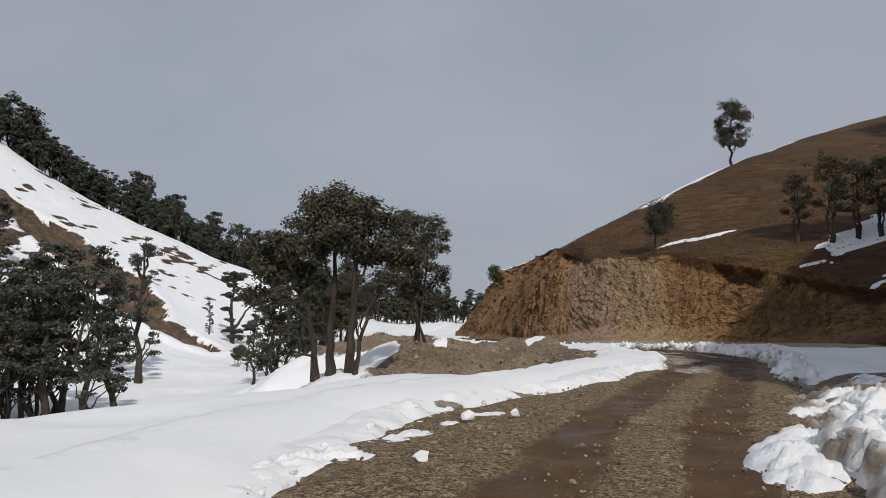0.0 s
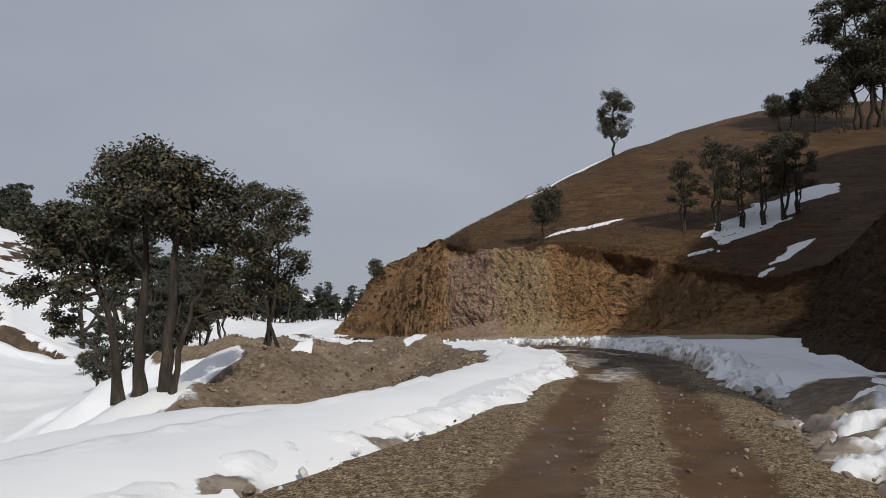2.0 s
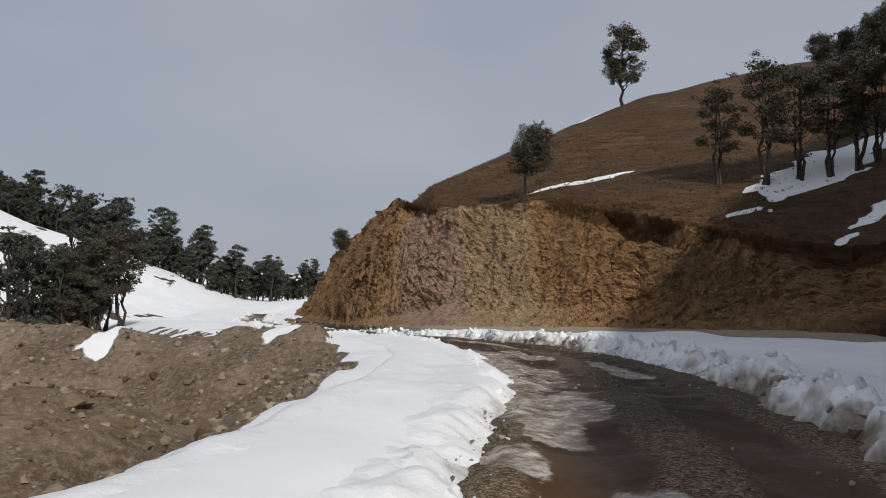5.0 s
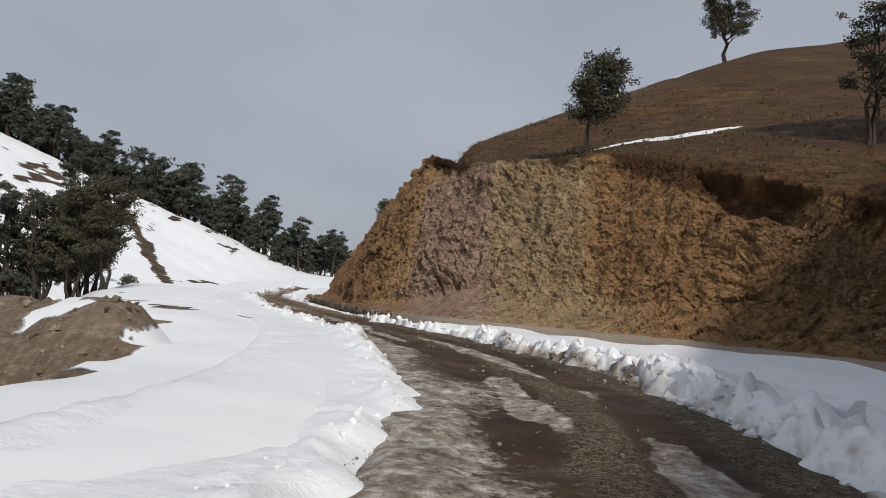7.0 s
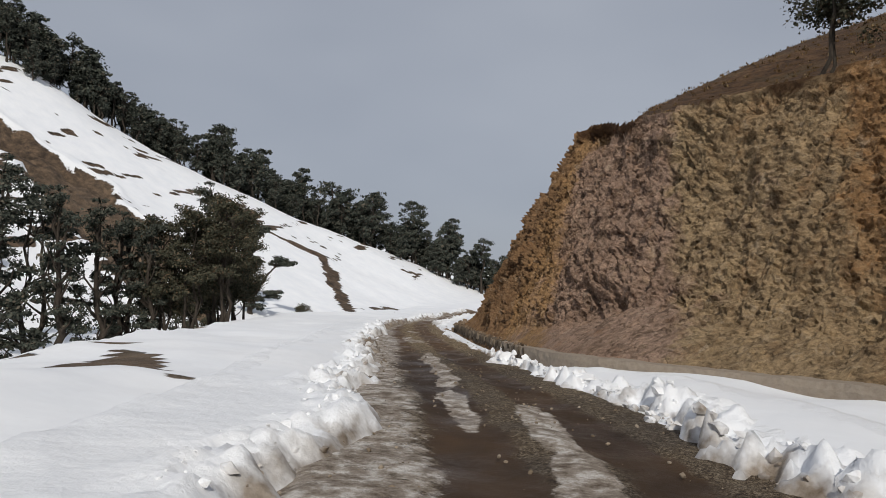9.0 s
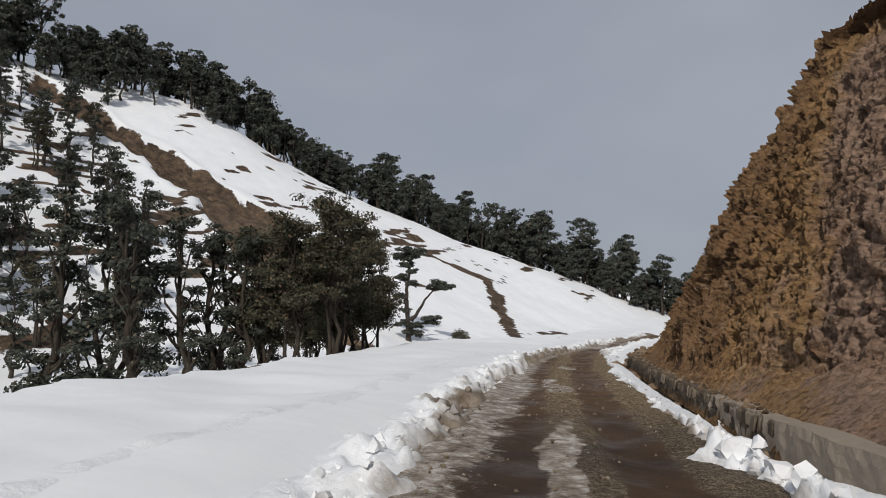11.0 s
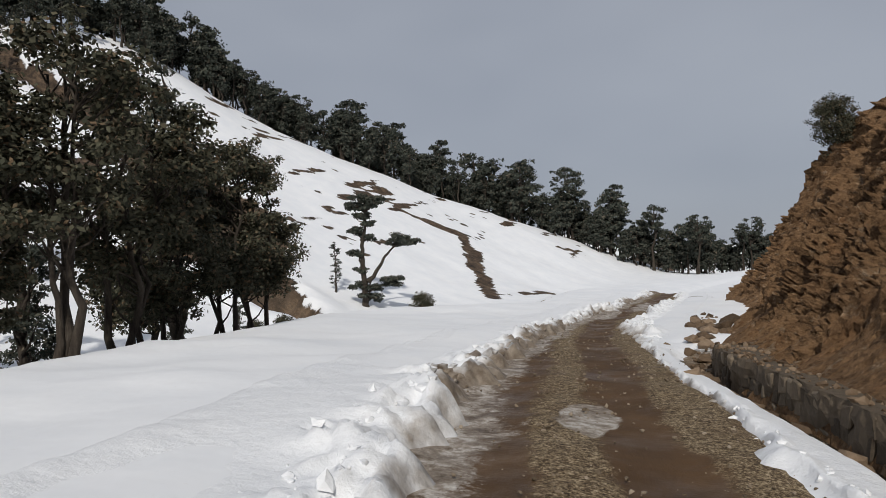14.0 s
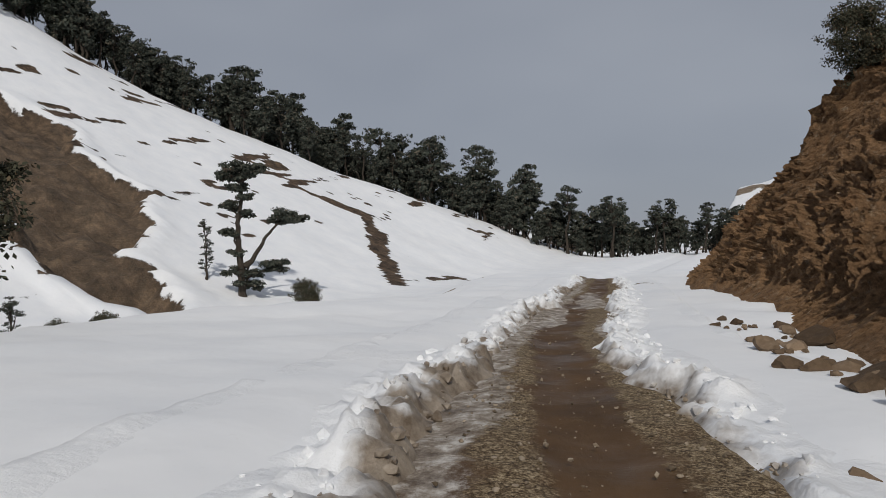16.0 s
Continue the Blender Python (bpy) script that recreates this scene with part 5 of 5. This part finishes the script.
def build_wall():
    line, s = dense(WALL_PTS, 0.14)
    tang = np.gradient(line, axis=0)
    tang /= np.linalg.norm(tang, axis=1)[:, None]
    out = np.stack([-tang[:, 1], tang[:, 0]], 1)
    ends = smooth(0, 4, s) * smooth(s[-1], s[-1] - 4, s)
    foot = road_z(line[:, 1]) - 0.45
    top = road_z(line[:, 1]) + np.interp(line[:, 1], [26, 46, 52, 58, 64, 76, 84, 100, 114], [0.58, 0.60, 0.58, 0.50, 0.40, 0.42, 0.48, 0.55, 0.4])
    top = foot + (top - foot) * (0.15 + 0.85 * ends) + 0.02 * fbm(s / 0.6, 0 * s, seed=251)
    prof = np.r_[np.linspace(0, 1, 9), 1, 1, 0]
    push = np.r_[np.full(9, 0.10), -0.2, -0.75, -0.75]
    S, P = np.meshgrid(s, prof, indexing="ij")
    rub = smooth(56, 61, line[:, 1])[:, None] * (np.arange(12) < 9)
    Z = foot[:, None] + (top - foot)[:, None] * P
    c1, c2, cv, _ = cells(S / 0.24, Z / 0.3, 0 * S + 0.5, seed=253)
    a = push[None] + rub * (0.07 * (cv - 0.5) - 0.05 * smooth(0.12, 0, c2 - c1)) + 0.02 * fbm(S / 0.4, Z / 0.4, seed=255) - 0.03 * (P > 0.99) * (push[None] > 0)
    v = np.stack([line[:, :1] + out[:, :1] * a, line[:, 1:2] + out[:, 1:2] * a, Z], -1).reshape(-1, 3)
    wall = tagged(new("ditch_wall"), "low stained masonry wall along the ditch below the rock face", "wall", kind="structure")
    faces = grid_faces(len(s), 12)
    smooth_part = line[faces[:, 0] // 12, 1] < 64
    mesh_object("kerb", v, faces[smooth_part], CONCRETE, parent=wall, label="smooth weathered concrete kerb", shade=False)
    mesh_object("core", v, faces[~smooth_part], WALL, parent=wall, shade=False)
    r = np.random.default_rng(77)
    blocks = [box_mesh("stone", 0.25, 0.12, 0.2, r, 0.022) for _ in range(8)]
    for me in blocks:
        me.materials.clear()
        me.materials.append(WALL)
    for i in range(0, len(s), 2):
        if not 60 < line[i, 1] < 83:
            continue
        yaw = math.atan2(tang[i, 1], tang[i, 0])
        h = (top[i] - foot[i] - 0.25) / 3
        for c in range(3):
            if r.random() < 0.3:
                continue
            ob = new("stone", blocks[int(r.integers(8))])
            ob.parent = wall
            ob.matrix_basis = Matrix.Translation((line[i, 0] + out[i, 0] * 0.052, line[i, 1] + out[i, 1] * 0.052, foot[i] + 0.22 + c * h)) @ Matrix.Rotation(yaw + r.normal(0, 0.09), 4, "Z") @ Matrix.Diagonal((0.75 + 0.4 * r.random(), 0.8 + 0.4 * r.random(), h / 0.2 * 0.97, 1))
    rubble = []
    for _ in range(2600):
        i = int(r.integers(len(s)))
        if line[i, 1] > 61:
            q = line[i] - out[i] * r.uniform(-0.06, 0.75)
            rubble.append((q[0], q[1], top[i] + 0.01, 0.015 + 0.075 * r.random() ** 3, 0))
        if line[i, 1] > 60 and r.random() < 0.6:
            q = line[i] + out[i] * r.uniform(0.12, 0.6)
            rubble.append((q[0], q[1], road_z(q[1]) - 0.24, 0.02 + 0.09 * r.random() ** 3, 0))
    scatter_lumps("wall_rubble", rubble, SCREE, "angular scree fallen on and below the ditch wall", "rubble", seed=12)
    return line, out


WALL_LINE, WALL_OUT = build_wall()


# ---- loose rocks, gravel, snow blocks, tufts ----
def rock_mesh(name, seed, mat, rough=0.35, flat=0.7, cuts=2):
    r = np.random.default_rng(seed)
    bm = bmesh.new()
    bmesh.ops.create_icosphere(bm, subdivisions=cuts, radius=1.0)
    co = np.array([v.co for v in bm.verts])
    planes = r.normal(size=(9, 3))
    planes /= np.linalg.norm(planes, axis=1)[:, None]
    lim = 0.38 + 0.35 * r.random(9)
    for nrm, d in zip(planes, lim):
        over = np.maximum(co @ nrm - d, 0)
        co = co - over[:, None] * nrm
    co = co * (1 + rough * 0.3 * fbm(co[:, 0] * 2.5, co[:, 1] * 2.5, co[:, 2] * 2.5, seed=seed)[:, None])
    co[:, 2] *= flat
    for v, c in zip(bm.verts, co):
        v.co = c
    me = bpy.data.meshes.new(name)
    bm.to_mesh(me)
    bm.free()
    me.materials.append(mat)
    return me


def put_rock(name, me, x, y, z, size, turn, label, category, group=""):
    ob = new(name, me)
    ob.matrix_basis = Matrix.Translation((x, y, z)) @ Matrix.Rotation(turn, 4, "Z") @ Matrix.Scale(size, 4)
    return tagged(ob, label, category, group=group)


rng = np.random.default_rng(21)
ROCKS = [rock_mesh("rock", 400 + k, SCREE, 0.6, 0.65) for k in range(6)]
spots = []
for k in range(40):
    y = rng.uniform(58, 85)
    spots.append((right_x(y) + rng.uniform(0.65, 0.98), y, 0.03, rng.uniform(0.07, 0.22), "angular brown rock fallen into the roadside ditch", "rocks in the ditch"))
spots.append((-2.6, 92.9, 0.1, 0.5, "large brown boulder at the foot of the ditch wall", "rocks in the ditch"))
spots.append((-2.0, 88.4, 0.1, 0.42, "angular brown rock at the foot of the ditch wall", "rocks in the ditch"))
_w = np.array(WALL_PTS)
for k in range(90):
    y = rng.uniform(79, 97)
    edge = float(np.interp(y, [79, 85, 97], [np.interp(79, _w[:, 1], _w[:, 0]) - 0.3, -2.0, -4.0]))
    spots.append((edge + rng.uniform(-0.45, 0.25 if y < 85 else 1.3), y, 0.03, 0.06 + 0.26 * rng.random() ** 2, "angular brown rock fallen at the foot of the wall", "rocks in the ditch"))
for k in range(26):
    spots.append((rng.uniform(-7, 4.5), rng.uniform(31, 40.5), 0.0, rng.uniform(0.08, 0.34), "grey-brown boulder lying on the spoil heap", "rocks on the spoil heap"))
zs = ground_z(np.array([p[0] for p in spots]), np.array([p[1] for p in spots]))
for k, ((x, y, up, size, label, group), z) in enumerate(zip(spots, zs)):
    put_rock("rock", ROCKS[k % 6], x, y, z + up, size, rng.uniform(0, 6.28), label, "rock", group)
BLOCKS = [rock_mesh("snow_block", 500 + k, BANK, 0.5, 0.8) for k in range(5)]
for x, y, size in [(7.1, 59.0, 0.3), (7.6, 58.2, 0.2), (9.7, 54.1, 0.3), (10.3, 52.8, 0.26), (13.9, 43.6, 0.34), (14.3, 40.5, 0.42), (15.2, 38.2, 0.3), (14.8, 36.0, 0.3), (12.6, 26.0, 0.3), (11.4, 21.6, 0.34),
                   (7.5, 10.6, 0.16), (10.0, 17.6, 0.2), (8.6, 9.4, 0.2), (6.9, 9.0, 0.18), (1.26, 6.48, 0.11), (1.6, 9.4, 0.12), (2.3, 9.9, 0.10)]:
    zz = max(float(ground_z(np.array([x]), np.array([y]))[0]), float(road_z(y)))
    put_rock("snow_block", BLOCKS[int(rng.integers(5))], x, y, zz + 0.35 * size + 0.1, size, rng.uniform(0, 6.28), "broken block of grubby ploughed snow", "snow block", "snow blocks along the road")


def snow_patch(x, y, ax, ay, turn, tall, dirt, seed, label):
    """A low ragged cake of old snow lying on the ground."""
    rr, aa = np.linspace(0, 1, 22), np.linspace(0, 2 * math.pi, 91)
    R, A = np.meshgrid(rr, aa, indexing="ij")
    edge = 1 + 0.30 * fbm(1.4 * np.cos(A) + seed, 1.4 * np.sin(A), seed=seed, octaves=4)
    U, W = R * edge * ax * np.cos(A), R * edge * ay * np.sin(A)
    X, Y = x + U * math.cos(turn) - W * math.sin(turn), y + U * math.sin(turn) + W * math.cos(turn)
    base = np.maximum(ground_z(X.ravel(), Y.ravel()).reshape(X.shape), road_z(Y) + 0.03)
    lump = fbm(X / 0.4, Y / 0.4, seed=seed + 1, octaves=5, gain=0.6)
    c1, c2, cv, _ = cells(X / 0.22, Y / 0.22, 0 * X + 1.5, seed=seed + 2)
    e1, e2, ev, _ = cells(X / 0.6, Y / 0.6, 0 * X + 2.5, seed=seed + 3)
    Z = base - 0.05 + tall * (1 - R**6) * (0.75 + 0.3 * lump + 0.35 * (cv - 0.45) + 0.6 * (ev - 0.45))
    grime = np.clip(dirt * (0.6 + 0.8 * fbm(X / 0.6, Y / 0.6, seed=seed + 3)) + 0.3 * R**3, 0, 1)
    ob = mesh_object("snow_patch", np.stack([X, Y, Z], -1).reshape(-1, 3), grid_faces(22, 91), BANK, {"dirt": grime})
    return tagged(ob, label, "snow patch", group="snow patches beside the road")


for k, (x, y, ax, ay, turn, tall, dirt) in enumerate([(1.65, 9.9, 0.95, 0.2, 1.06, 0.11, 0.15), (0.75, 8.0, 0.9, 0.24, 1.0, 0.12, 0.15), (0.15, 6.5, 0.9, 0.34, 0.8, 0.13, 0.1), (2.6, 11.9, 0.4, 0.12, 1.0, 0.07, 0.3)]):
    snow_patch(x, y, ax, ay, turn, tall, dirt, 600 + 7 * k, "thin tongue of old snow melting on the gravel")
for k, (x, y, ax, ay, turn, tall, dirt) in enumerate([(5.9, 7.8, 2.2, 0.7, 1.12, 0.20, 0.12), (7.3, 9.3, 1.2, 0.8, 0.8, 0.18, 0.2), (8.2, 12.0, 1.2, 0.7, 0.7, 0.26, 0.85), (7.7, 10.9, 0.8, 0.5, 0.4, 0.24, 0.65), (9.2, 13.6, 1.1, 0.8, 0.9, 0.22, 1.0)]):
    snow_patch(x, y, ax, ay, turn, tall, dirt, 700 + 7 * k, "ragged heap of earth-stained ploughed snow" if dirt > 0.3 else "thick slab of ploughed snow heaped beside the road")
grav = []
for _ in range(9000):
    y = rng.choice([rng.uniform(3, 18), rng.uniform(3, 96), rng.uniform(3, 96), rng.uniform(62, 90)])
    c = rng.choice([-2.05, -0.25, -4.2]) + rng.normal(0, 0.42)
    x = right_x(y) + c
    grav.append((x, y, road_z(y) + 0.05, 0.008 + 0.034 * rng.random() ** 3.5, 0))
scatter_lumps("road_gravel", grav, STONE, "loose angular gravel lying on the muddy road", "gravel", seed=8)
sx, sy = rng.uniform(-12, 6.8, 7500), rng.uniform(24, 44.5, 7500)
zz, _, bare_soil, _, _ = ground_z(sx, sy, parts=True)
spo = [(x, y, z, 0.02 + 0.12 * rng.random() ** 3.5, 0) for x, y, z, b in zip(sx, sy, zz, bare_soil) if b > 0.7]
scatter_lumps("spoil_stones", spo, STONE, "stones and grit on the bulldozed spoil heaps", "stones", seed=9)


def build_tufts():
    """Dry grass tussocks on the spur, thickest along the rim and the skyline."""
    r = np.random.default_rng(31)
    n = 9000
    i = r.integers(0, len(FACE_S), n)
    d = FACE_D[i] - 0.1 + np.abs(r.normal(0, 2.5, n)) * (r.random(n) < 0.6) + r.random(n) * 14 * (r.random(n) < 0.5)
    p = FACE_LINE[i] + FACE_IN[i] * d[:, None]
    keep = (p[:, 1] > 38) & (p[:, 1] < 112)
    x, y = p[keep, 0], p[keep, 1]
    z = ground_z(x, y)
    V, F = [], []
    for a, b, c in zip(x, y, z):
        h = 0.03 + 0.09 * r.random() ** 2
        for _ in range(7):
            t, lean = r.random() * 6.283, r.normal(0, 0.8)
            dx, dy = math.cos(t), math.sin(t)
            w = 0.018 + 0.022 * r.random()
            q = len(V)
            a, b = a + r.normal(0, 0.06), b + r.normal(0, 0.06)
            V += [(a - dy * w, b + dx * w, c - 0.04), (a + dy * w, b - dx * w, c - 0.04), (a + dx * h * lean, b + dy * h * lean, c + h)]
            F.append((q, q + 1, q + 2))
    m = leaf_material("dry_grass", (0.045, 0.028, 0.013), (0.17, 0.105, 0.048), (0.30, 0.22, 0.12))
    ob = mesh_object("grass_tufts", V, F, m, shade=False)
    tagged(ob, "dry brown winter grass tussocks on the spur", "grass", kind="stuff")


build_tufts()
